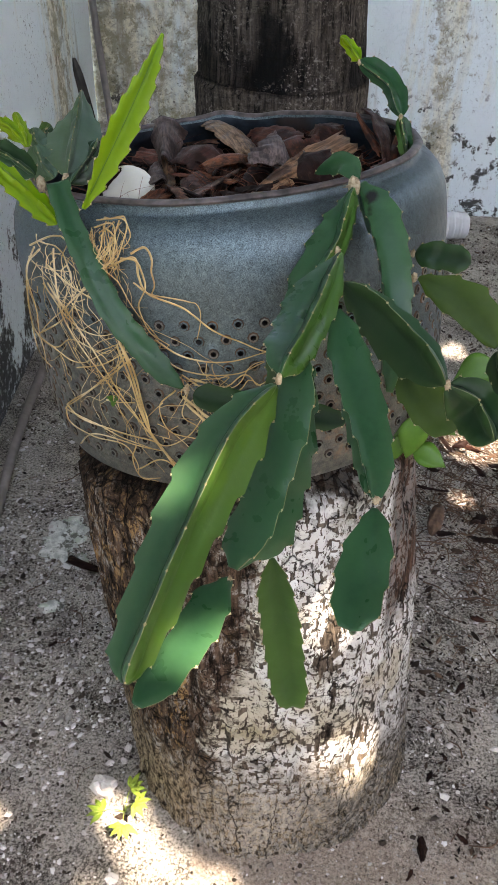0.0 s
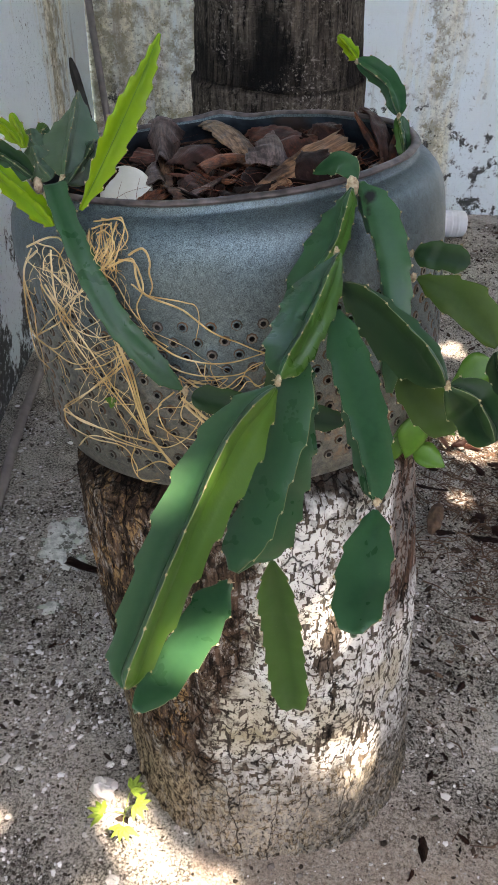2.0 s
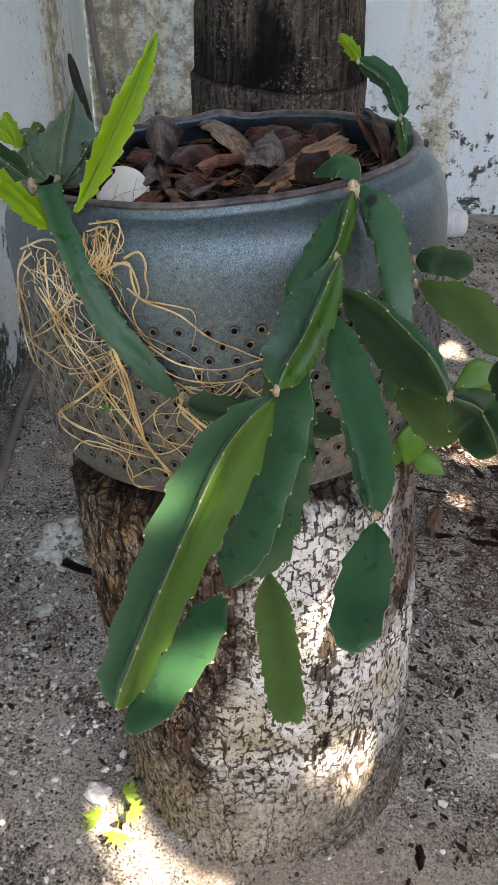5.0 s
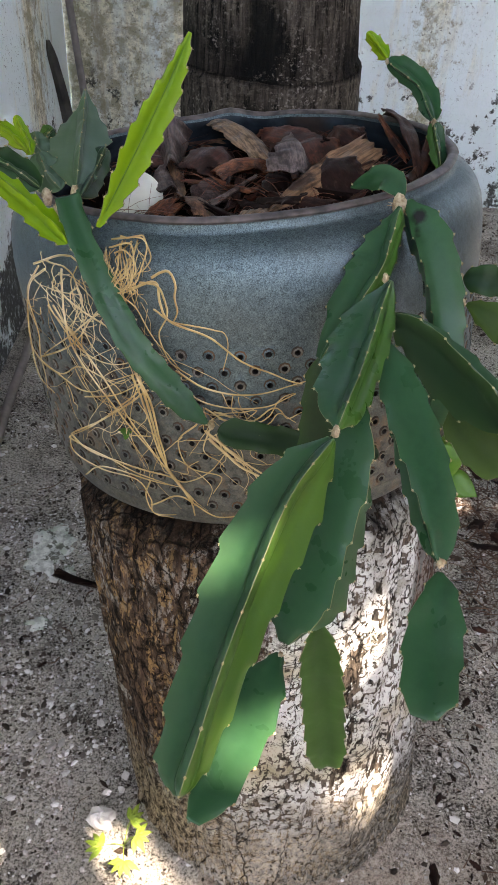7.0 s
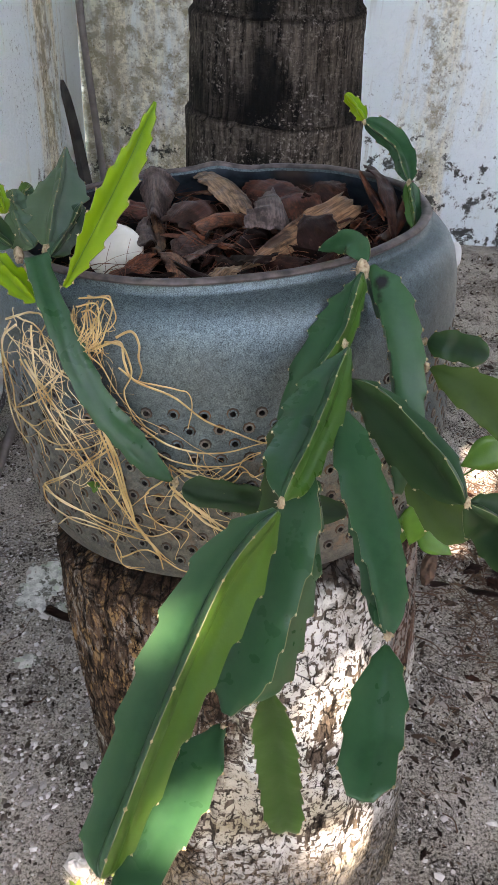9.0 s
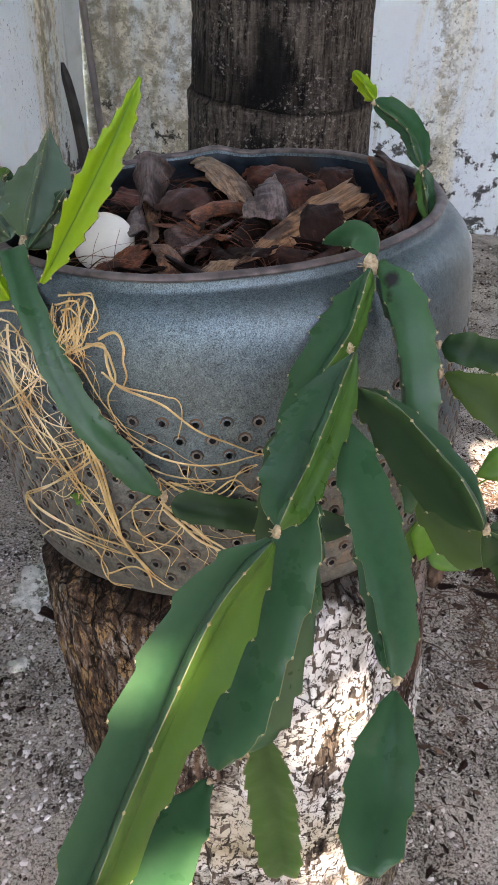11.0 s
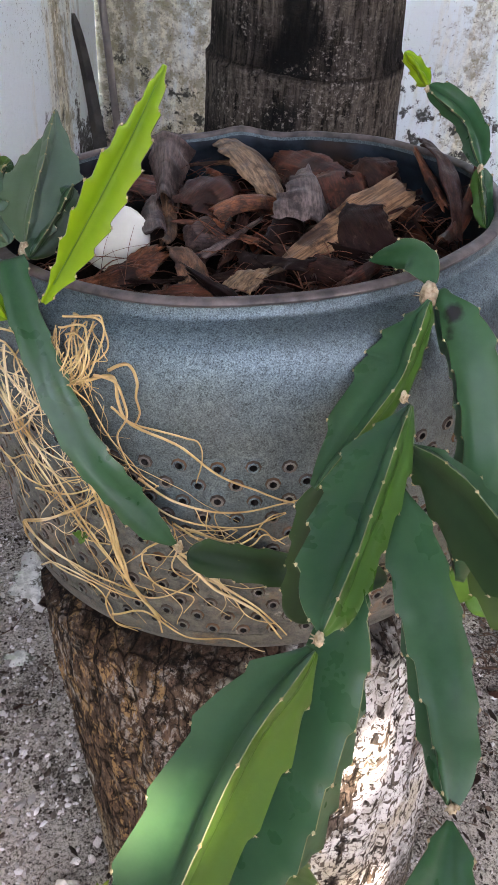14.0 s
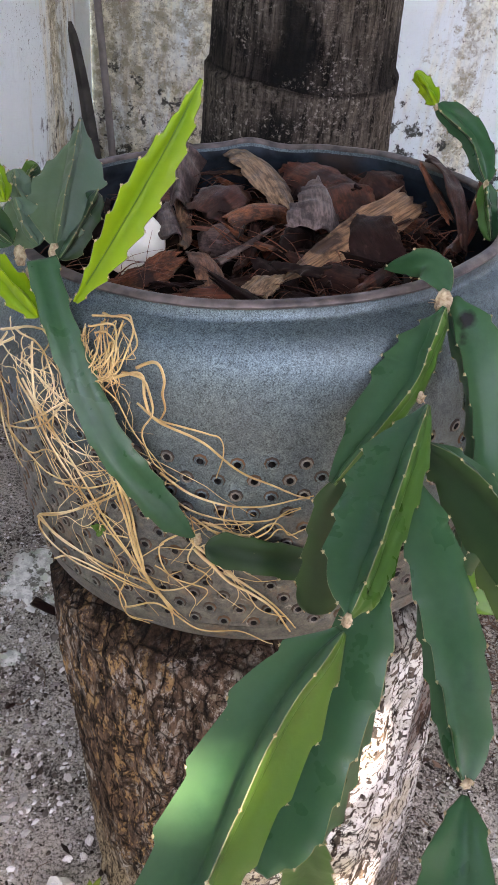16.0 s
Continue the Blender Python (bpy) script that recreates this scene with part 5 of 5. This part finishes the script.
for k in range(240):
    ang, rad = HUSKS.uniform(0, 6.28), 0.215 * math.sqrt(HUSKS.uniform(0, 1))
    here = Vector((rad * math.cos(ang), rad * math.sin(ang), HUSKS.uniform(-0.082, -0.053) if k % 4 else HUSKS.uniform(-0.048, -0.034)))
    yaw, long = HUSKS.uniform(0, 6.28), HUSKS.uniform(0.040, 0.100)
    there = here + Vector((math.cos(yaw) * long, math.sin(yaw) * long, HUSKS.uniform(-0.02, 0.02)))
    if there.xy.length < 0.225 and min((p.xy - Vector((-0.124, 0.0))).length for p in (here, (here + there) / 2, there)) > 0.052:
        husk(DARKHUSK if HUSKS.random() < 0.85 else HUSK, DRUM @ here, DRUM @ there, HUSKS.uniform(0.010, 0.036) if k % 4 else HUSKS.uniform(0.004, 0.014), HUSKS.uniform(0.002, 0.012), "", HUSKS.uniform(-0.5, 0.5))


def build_fibres():
    parts = []
    for k in range(420):
        ang, rad = HUSKS.uniform(0, 6.28), 0.22 * math.sqrt(HUSKS.uniform(0, 1))
        here = Vector((rad * math.cos(ang), rad * math.sin(ang), HUSKS.uniform(-0.060, -0.034)))
        if (here.xy - Vector((-0.124, 0.008))).length < 0.07:
            continue
        yaw, long = HUSKS.uniform(0, 6.28), HUSKS.uniform(0.02, 0.07)
        d = Vector((math.cos(yaw), math.sin(yaw), HUSKS.uniform(-0.1, 0.45)))
        line = smooth_line([here, here + d * long * 0.5 + Vector((0, 0, 0.006)), here + d * long], 6)
        parts.append(tube([DRUM @ q for q in line if q.xy.length < 0.224] if all(q.xy.length < 0.224 for q in line) else [DRUM @ (q * 0.8) for q in line], HUSKS.uniform(0.0003, 0.0008), 4, 0.4))
    v, f = join(parts)
    tagged(new("loose_fibres", mesh_of("loose_fibres", v, f, [HUSK])), "loose dry brown husk fibres on the compost", "fibres", kind="stuff")


build_fibres()


def build_nut():
    v, f = lump((-0.008, 1.083, 1.030), (0.026, 0.022, 0.016), 12, 14, 22, 0.25, pose(0, 0, 0, 0, 0, 30))
    tagged(new("palm_nut", mesh_of("palm_nut", v, f, [GREYHUSK])), "round fibrous brown palm nut among the husks", "nut")


build_nut()


def build_shell():
    v, f = lump((-0.096, 1.064, 1.027), (0.034, 0.037, 0.008), 3, 16, 28, 0.05, pose(0, 0, 0, 40, 0, 10))
    tagged(new("white_shell", mesh_of("white_shell", v, f, [SHELL])), "smooth white shell disc leaning in the compost", "shell")


build_shell()

# ---- weeds ----


def leaf_blade(at, way, up, long, wide, fold=0.18):
    """A pointed oval leaf with a folded midrib."""
    at, way = Vector(at), Vector(way).normalized()
    across = way.cross(Vector(up)).normalized()
    up = across.cross(way)
    verts, faces = [], []
    n = 10
    for i in range(n + 1):
        u = i / n
        half = wide / 2 * math.sin(math.pi * u ** 0.72) ** 1.05 + 0.0004
        drop = -0.16 * long * u * u
        for s in (-1, -0.5, 0, 0.5, 1):
            verts.append(at + way * long * u + across * half * s + up * (drop + fold * half * abs(s) + 0.0012 * math.sin(u * 14 + 3 * s) * abs(s)))
    m = len(verts)
    verts += [p - up * 0.0005 for p in verts]
    for i in range(n):
        for j in range(4):
            k = i * 5 + j
            faces += [(k, k + 1, k + 6, k + 5), (m + k, m + k + 5, m + k + 6, m + k + 1)]
    edge = list(range(5)) + [i * 5 + 4 for i in range(1, n + 1)] + [n * 5 + j for j in (3, 2, 1, 0)] + [i * 5 for i in range(n - 1, 0, -1)]
    for p, q in zip(edge, edge[1:] + edge[:1]):
        faces.append((p, m + p, m + q, q))
    return verts, faces


def build_weed():
    weed = thing("weed", (0.285, 0.93, 0.745), "leafy light green weed growing beside the drum", "weed")
    base = Vector((0.272, 0.915, 0.765))
    for at, way, up, long, wide in (
            ((0.277, 0.870, 0.838), (-0.12, -0.45, -0.88), (0.1, -0.9, 0.45), 0.056, 0.036), ((0.280, 0.872, 0.789), (0.82, -0.42, -0.25), (0.1, -0.75, 0.65), 0.046, 0.031),
            ((0.264, 0.880, 0.818), (-0.62, -0.3, 0.62), (0.0, -0.85, 0.5), 0.034, 0.022), ((0.274, 0.890, 0.818), (0.1, -0.25, 0.8), (0.2, -0.9, 0.3), 0.022, 0.015),
            ((0.262, 0.872, 0.822), (-0.75, -0.45, -0.5), (-0.2, -0.85, 0.4), 0.024, 0.019), ((0.312, 0.930, 0.788), (0.85, -0.3, -0.3), (0, -0.7, 0.7), 0.034, 0.018),
            ((0.258, 0.868, 0.808), (-0.1, -0.4, -0.85), (-0.1, -0.9, 0.4), 0.034, 0.024)):
        v, f = leaf_blade(at, way, up, long, wide)
        under(new("leaf", mesh_of("leaf", v, f, [LEAF])), weed)
        v, f = tube(smooth_line([base, (base + Vector(at)) / 2 + Vector((0.004, 0, 0.006)), Vector(at)], 8), 0.0011, 5, 0.7)
        under(new("stalk", mesh_of("stalk", v, f, [LEAF])), weed)
    tip = Vector((0.360, 0.902, 0.900))
    v, f = leaf_blade(tip, (-0.82, -0.35, -0.42), (0.25, -0.8, 0.55), 0.052, 0.040)
    under(new("leaf", mesh_of("leaf", v, f, [LEAF])), weed, "broad glossy green leaf")
    v, f = tube(smooth_line([base, (0.33, 0.955, 0.80), (0.374, 0.93, 0.87), tip], 16), 0.0014, 6, 0.6)
    under(new("stalk", mesh_of("stalk", v, f, [LEAF])), weed)


build_weed()


def build_sprout():
    plant = thing("seedling", (-0.127, 0.795, 0.0), "yellow-green seedling with fingered leaves beside a white stone", "seedling")
    rng = random.Random(9)
    foot = Vector((-0.127, 0.797, 0.0))
    for hub, turn in (((-0.118, 0.824, 0.034), 0.6), ((-0.106, 0.798, 0.032), -0.3), ((-0.160, 0.780, 0.030), 2.9), ((-0.120, 0.758, 0.030), 4.6)):
        hub = Vector(hub)
        v, f = tube(smooth_line([foot, (foot + hub) / 2 + Vector((0, 0, 0.008)), hub], 6), 0.0009, 5, 0.7)
        under(new("stalk", mesh_of("stalk", v, f, [SPROUT])), plant)
        for k in range(5):
            a = turn + (k - 2) * 0.62
            v, f = leaf_blade(hub, (math.cos(a), math.sin(a), 0.15), (0, 0, 1), rng.uniform(0.024, 0.033), 0.0105)
            under(new("leaf", mesh_of("leaf", v, f, [SPROUT])), plant)


build_sprout()


def build_tiny():
    plant = thing("tiny_sprout", on_drum(243, -208, 0.0), "tiny green sprout rooted in a drum hole", "seedling")
    at = on_drum(243, -208, -0.002)
    out = (on_drum(243, -208, 0.02) - at).normalized()
    for turn in ((0.5, 0.0, 0.3), (-0.4, 0.0, 0.5), (0.1, 0.0, -0.7)):
        v, f = leaf_blade(at + out * 0.004, out * 0.5 + Vector(turn), (0, -0.8, 0.6), 0.009, 0.006)
        under(new("leaf", mesh_of("leaf", v, f, [LEAF])), plant)


build_tiny()

# ---- loose things on the ground ----


def rock(name, at, size, seed, mat, label, category, group="", m=Matrix(), rough=0.5):
    v, f = lump(at, size, seed, 9, 13, rough, m)
    return tagged(new(name, mesh_of(name, v, f, [mat], smooth=False)), label, category, group)


rock("white_stone", (-0.172, 0.835, 0.012), (0.022, 0.020, 0.018), 5, STONE, "rough white stone lying by the stump", "stone")
rock("dry_bud", (0.522, 1.61, 0.018), (0.020, 0.062, 0.020), 8, DEBRIS, "brown scaly dried palm bud on the ground", "bud", "", pose(0, 0, 0, 0, 0, -18), 0.25)


for k, (x, y, r) in enumerate(((-0.388, 1.158, 7.0), (-0.284, 1.037, 6.5), (-0.207, 1.024, 8.0), (-0.171, 0.888, 7.0), (-0.144, 0.922, 8.0), (-0.147, 0.895, 7.0), (-0.370, 0.885, 9.0), (-0.394, 0.953, 7.0), (-0.126, 0.682, 11.0), (-0.452, 1.510, 9.0), (-0.468, 1.405, 7.0), (-0.436, 1.214, 5.0), (-0.289, 0.797, 5.0), (-0.189, 0.753, 5.0), (0.512, 1.312, 5.0), (0.445, 1.266, 5.0), (0.437, 1.010, 4.5), (0.440, 0.983, 4.5), (0.465, 1.018, 4.0), (0.475, 0.879, 4.0), (0.510, 1.435, 5.0), (0.466, 1.422, 5.0), (-0.331, 0.776, 6.0))):
    rock("shell_chip", (x, y, ground_height(x, y) + 0.002), (r / 1000, r / 1250, 0.0035), k + 3, STONE, "small broken white shell chip on the ground", "shell chip", "shell chips", pose(0, 0, 0, 0, 0, 67 * k), 0.7)


def flake(at, rx, ry, seed, label="thin pale crusty flake lying on the ground"):
    n = 40
    verts = [Vector((*at, 0.007))]
    for ring in (0.5, 1.0):
        for k in range(n):
            a = 2 * math.pi * k / n
            r = ring * (1 + 0.55 * noise.noise((math.cos(a) * 1.7 + seed, math.sin(a) * 1.7, ring)) + 0.45 * noise.noise((math.cos(a) * 6, math.sin(a) * 6 + seed, 1)))
            x, y = at[0] + rx * r * math.cos(a), at[1] + ry * r * math.sin(a)
            verts.append(Vector((x, y, ground_height(x, y) + (0.006 if ring < 1 else 0.003) + 0.002 * noise.noise((x * 40, y * 40, 0)))))
    faces = [(0, 1 + k, 1 + (k + 1) % n) for k in range(n)] + [(1 + k, 1 + n + k, 1 + n + (k + 1) % n, 1 + (k + 1) % n) for k in range(n)]
    m = len(verts)
    verts += [Vector((p.x, p.y, p.z - 0.008)) for p in verts[1 + n:]]
    faces += [(1 + n + k, m + k, m + (k + 1) % n, 1 + n + (k + 1) % n) for k in range(n)]
    tagged(new("pale_flake", mesh_of("pale_flake", verts, faces, [LICHEN])), label, "flake", "pale flakes on the ground")


flake((-0.415, 1.465), 0.056, 0.060, 2)
flake((-0.385, 1.255), 0.026, 0.018, 7)
flake((-0.402, 1.545), 0.020, 0.022, 11)
flake((-0.352, 1.40), 0.016, 0.026, 4)


def twig(pts, r, mat, name, label, category="twig", taper=0.6, group=""):
    v, f = tube(smooth_line(pts, 24), r, 8, taper)
    return tagged(new(name, mesh_of(name, v, f, [mat])), label, category, group)


twig([(-0.375, 1.395, 0.012), (-0.33, 1.375, 0.013), (-0.27, 1.36, 0.012)], 0.011, DARKHUSK, "twig", "short blackish twig on the ground")
twig([(-0.600, 1.52, 0.016), (-0.655, 1.95, 0.016), (-0.690, 2.45, 0.016)], 0.015, PIPE, "grey_pipe", "thin grey plastic pipe lying along the wall", "pipe", 1.0)
twig([(-0.775, 3.70, 1.35), (-0.738, 3.60, 0.91), (-0.690, 3.55, 0.465), (-0.640, 3.50, 0.0)], 0.015, PIPE, "leaning_pipe", "grey plastic pipe leaning in the wall corner", "pipe", 1.0)


def build_blade():
    line = smooth_line([(-0.640, 3.28, 0.0), (-0.688, 3.33, 0.25), (-0.730, 3.35, 0.53), (-0.768, 3.35, 0.736)], 20)
    verts, faces = [], []
    for k, p in enumerate(line):
        u = k / 20
        w = 0.034 * (1 - 0.50 * u) * (1 if u < 0.93 else 1 - 0.6 * (u - 0.93) / 0.07)
        verts += [p + Vector((-w, 0, 0)), p + Vector((0, -0.012, 0)), p + Vector((w, 0, 0)), p + Vector((0, 0.008, 0))]
    for k in range(20):
        for j in range(4):
            l = (j + 1) % 4
            faces.append((k * 4 + j, k * 4 + l, k * 4 + 4 + l, k * 4 + 4 + j))
    faces += [(3, 2, 1, 0), (80, 81, 82, 83)]
    tagged(new("palm_stalk", mesh_of("palm_stalk", verts, faces, [STICK], smooth=False)), "dark dry palm leaf stalk leaning in the corner", "stalk")


build_blade()


def build_cap():
    cap = thing("drain_pipe", (0.80, 3.62, 0.0), "white plastic drain pipe end lying at the wall foot", "pipe")
    m = pose(0.57, 3.54, 0.060, 0, 90, 4)
    v, f = lathe([(0.0, 0), (0.052, 0), (0.052, 0.27), (0.0, 0.271)], 40, None, m)
    under(new("pipe", mesh_of("pipe", v, f, [CAP])), cap)
    v, f = lathe([(0.05, 0.20), (0.058, 0.205), (0.058, 0.30), (0.055, 0.318), (0.047, 0.325), (0.0, 0.326)], 40, None, m)
    under(new("cap", mesh_of("cap", v, f, [CAP])), cap, "white screw cap")
    for k in range(3):
        v, f = lathe([(0.0575, 0.215 + 0.03 * k), (0.0605, 0.219 + 0.03 * k), (0.0605, 0.226 + 0.03 * k), (0.0575, 0.230 + 0.03 * k)], 40, None, m)
        under(new("ridge", mesh_of("ridge", v, f, [CAP])), cap)


build_cap()


def build_chips():
    rng = random.Random(2)
    parts = []
    for k in range(64000):
        if rng.random() < 0.72:
            x, y = rng.uniform(-0.66, 0.75), rng.uniform(0.5, 2.0)
        else:
            x, y = rng.uniform(-0.72, 1.25), rng.uniform(1.8, 3.75)
        if (x - 0.125) ** 2 + (y - 1.0) ** 2 < 0.255 ** 2 or (x - 0.062) ** 2 + (y - 2.46) ** 2 < 0.27 ** 2:
            continue
        if y < 0.95 and x > -0.24 and rng.random() < 0.80:
            continue
        thin = noise.noise((x * 3.1, y * 3.1, 4)) + 0.25
        if rng.random() > (0.60 if x < 0.40 else 0.85) + 1.2 * thin:
            continue
        s = min(0.010, (0.0021 if x < 0.40 else 0.0015) * math.exp(rng.gauss(0.35, 0.45)))
        if rng.random() < 0.012:
            s = rng.uniform(0.006, 0.013)
        z = ground_height(x, y)
        yaw, flat = rng.uniform(0, 6.28), rng.uniform(0.35, 0.8)
        c, n = math.cos(yaw), math.sin(yaw)
        ring = []
        for j in range(5):
            a = 2 * math.pi * j / 5
            r = s * rng.uniform(0.6, 1.25)
            px, py = r * math.cos(a), r * 0.7 * math.sin(a)
            ring.append((x + px * c - py * n, y + px * n + py * c, z + s * flat * rng.uniform(0.1, 0.5)))
        parts.append((ring + [(x + rng.uniform(-0.3, 0.3) * s, y, z + s * flat)], [(0, 1, 5), (1, 2, 5), (2, 3, 5), (3, 4, 5), (4, 0, 5)]))
    v, f = join(parts)
    tagged(new("gravel", mesh_of("gravel", v, f, [CHIPS], smooth=False)), "scattered white shell chips and dark grit", "gravel", kind="stuff")


build_chips()


def build_crumbs():
    rng = random.Random(8)
    parts = []
    for k in range(11000):
        if k > 5200:
            x, y = rng.uniform(0.32, 1.25), rng.uniform(1.6, 3.75)
        elif k % 3:
            x, y = rng.uniform(0.36, 0.95), rng.uniform(0.75, 1.75)
            if noise.noise((x * 4, y * 4, 9)) < rng.uniform(-0.35, 0.25):
                continue
        else:
            x, y = rng.uniform(-0.66, 0.95), rng.uniform(0.55, 2.2)
            if noise.noise((x * 5, y * 5, 2)) < rng.uniform(-0.1, 0.4):
                continue
        if (x - 0.125) ** 2 + (y - 1.0) ** 2 < 0.262 ** 2:
            continue
        long = min(0.018, 0.0034 * math.exp(rng.gauss(0, 0.6)))
        wide, yaw, z = long * rng.uniform(0.25, 0.7), rng.uniform(0, 6.28), ground_height(x, y)
        d, n = Vector((math.cos(yaw), math.sin(yaw), rng.uniform(-0.1, 0.2))) * long, Vector((-math.sin(yaw), math.cos(yaw), 0)) * wide
        c = Vector((x, y, z + 0.0012))
        up = Vector((0, 0, wide * rng.uniform(0.5, 1.0) + 0.001))
        parts.append(([c - d, c - n * rng.uniform(0.6, 1), c + d, c + n * rng.uniform(0.6, 1), c + up - d * 0.5, c + up + d * 0.5], [(0, 1, 4), (1, 5, 4), (1, 2, 5), (2, 3, 5), (3, 4, 5), (3, 0, 4)]))
    v, f = join(parts)
    tagged(new("bark_crumbs", mesh_of("bark_crumbs", v, f, [CRUMB], smooth=False)), "dark brown bark crumbs strewn on the ground", "litter", kind="stuff")


build_crumbs()


def build_litter():
    rng = random.Random(31)
    # dry brown leaf litter and fibre heaped past the stump
    for k in range(26):
        x, y = rng.gauss(0.72, 0.10), rng.gauss(1.74, 0.14)
        if x < 0.52:
            continue
        yaw, long = rng.uniform(0, 6.28), rng.uniform(0.035, 0.095)
        z = ground_height(x, y) + rng.uniform(0.004, 0.03)
        a, b = Vector((x, y, z)), Vector((x + long * math.cos(yaw), y + long * math.sin(yaw), z + rng.uniform(-0.005, 0.02)))
        husk(DARKHUSK, a, b, rng.uniform(0.012, 0.036), rng.uniform(0.002, 0.012), "brown dry leaf sheath scrap in ground litter", 0.0, "litter beside the stump")
    parts = []
    for k in range(1000):
        x, y = rng.gauss(0.70, 0.16), rng.gauss(1.68, 0.24)
        if x < 0.45:
            x, y = rng.uniform(-0.6, 0.8) if k % 3 else rng.uniform(0.36, 0.75), rng.uniform(0.6, 2.2)
            if (x - 0.125) ** 2 + (y - 1.0) ** 2 < 0.29 ** 2:
                continue
        yaw, long = rng.uniform(0, 6.28), rng.uniform(0.015, 0.09)
        z = ground_height(x, y) + 0.0025
        p = Vector((x, y, z))
        d = Vector((math.cos(yaw), math.sin(yaw), 0)) * long
        bow = Vector((-d.y, d.x, 0)) * rng.uniform(-0.3, 0.3) + Vector((0, 0, rng.uniform(0, 0.012)))
        parts.append(tube(smooth_line([p, p + d / 2 + bow, p + d], 5), rng.uniform(0.0006, 0.0022), 4, 0.5))
    v, f = join(parts)
    tagged(new("ground_fibres", mesh_of("ground_fibres", v, f, [DEBRIS])), "dry brown twigs and fibres on the ground", "litter", kind="stuff")


build_litter()
for x, y, long, turn in ((0.424, 0.901, 0.023, 60), (0.509, 1.102, 0.032, 50), (0.459, 0.945, 0.017, 120), (0.391, 0.838, 0.015, 20), (0.447, 0.842, 0.015, 150), (0.397, 0.764, 0.042, 88), (0.469, 0.790, 0.023, 140), (0.369, 0.722, 0.019, 60), (0.578, 1.292, 0.032, 170), (-0.408, 1.204, 0.017, 90), (-0.347, 1.143, 0.017, 40)):
    d = Vector((math.cos(radians(turn)), math.sin(radians(turn)), 0)) * long / 2
    husk(DARKHUSK, Vector((x, y, 0.007)) - d, Vector((x, y, 0.009)) + d, long * 0.42, 0.004, "dark brown bark scrap on the sandy ground", 0.0, "bark scraps")
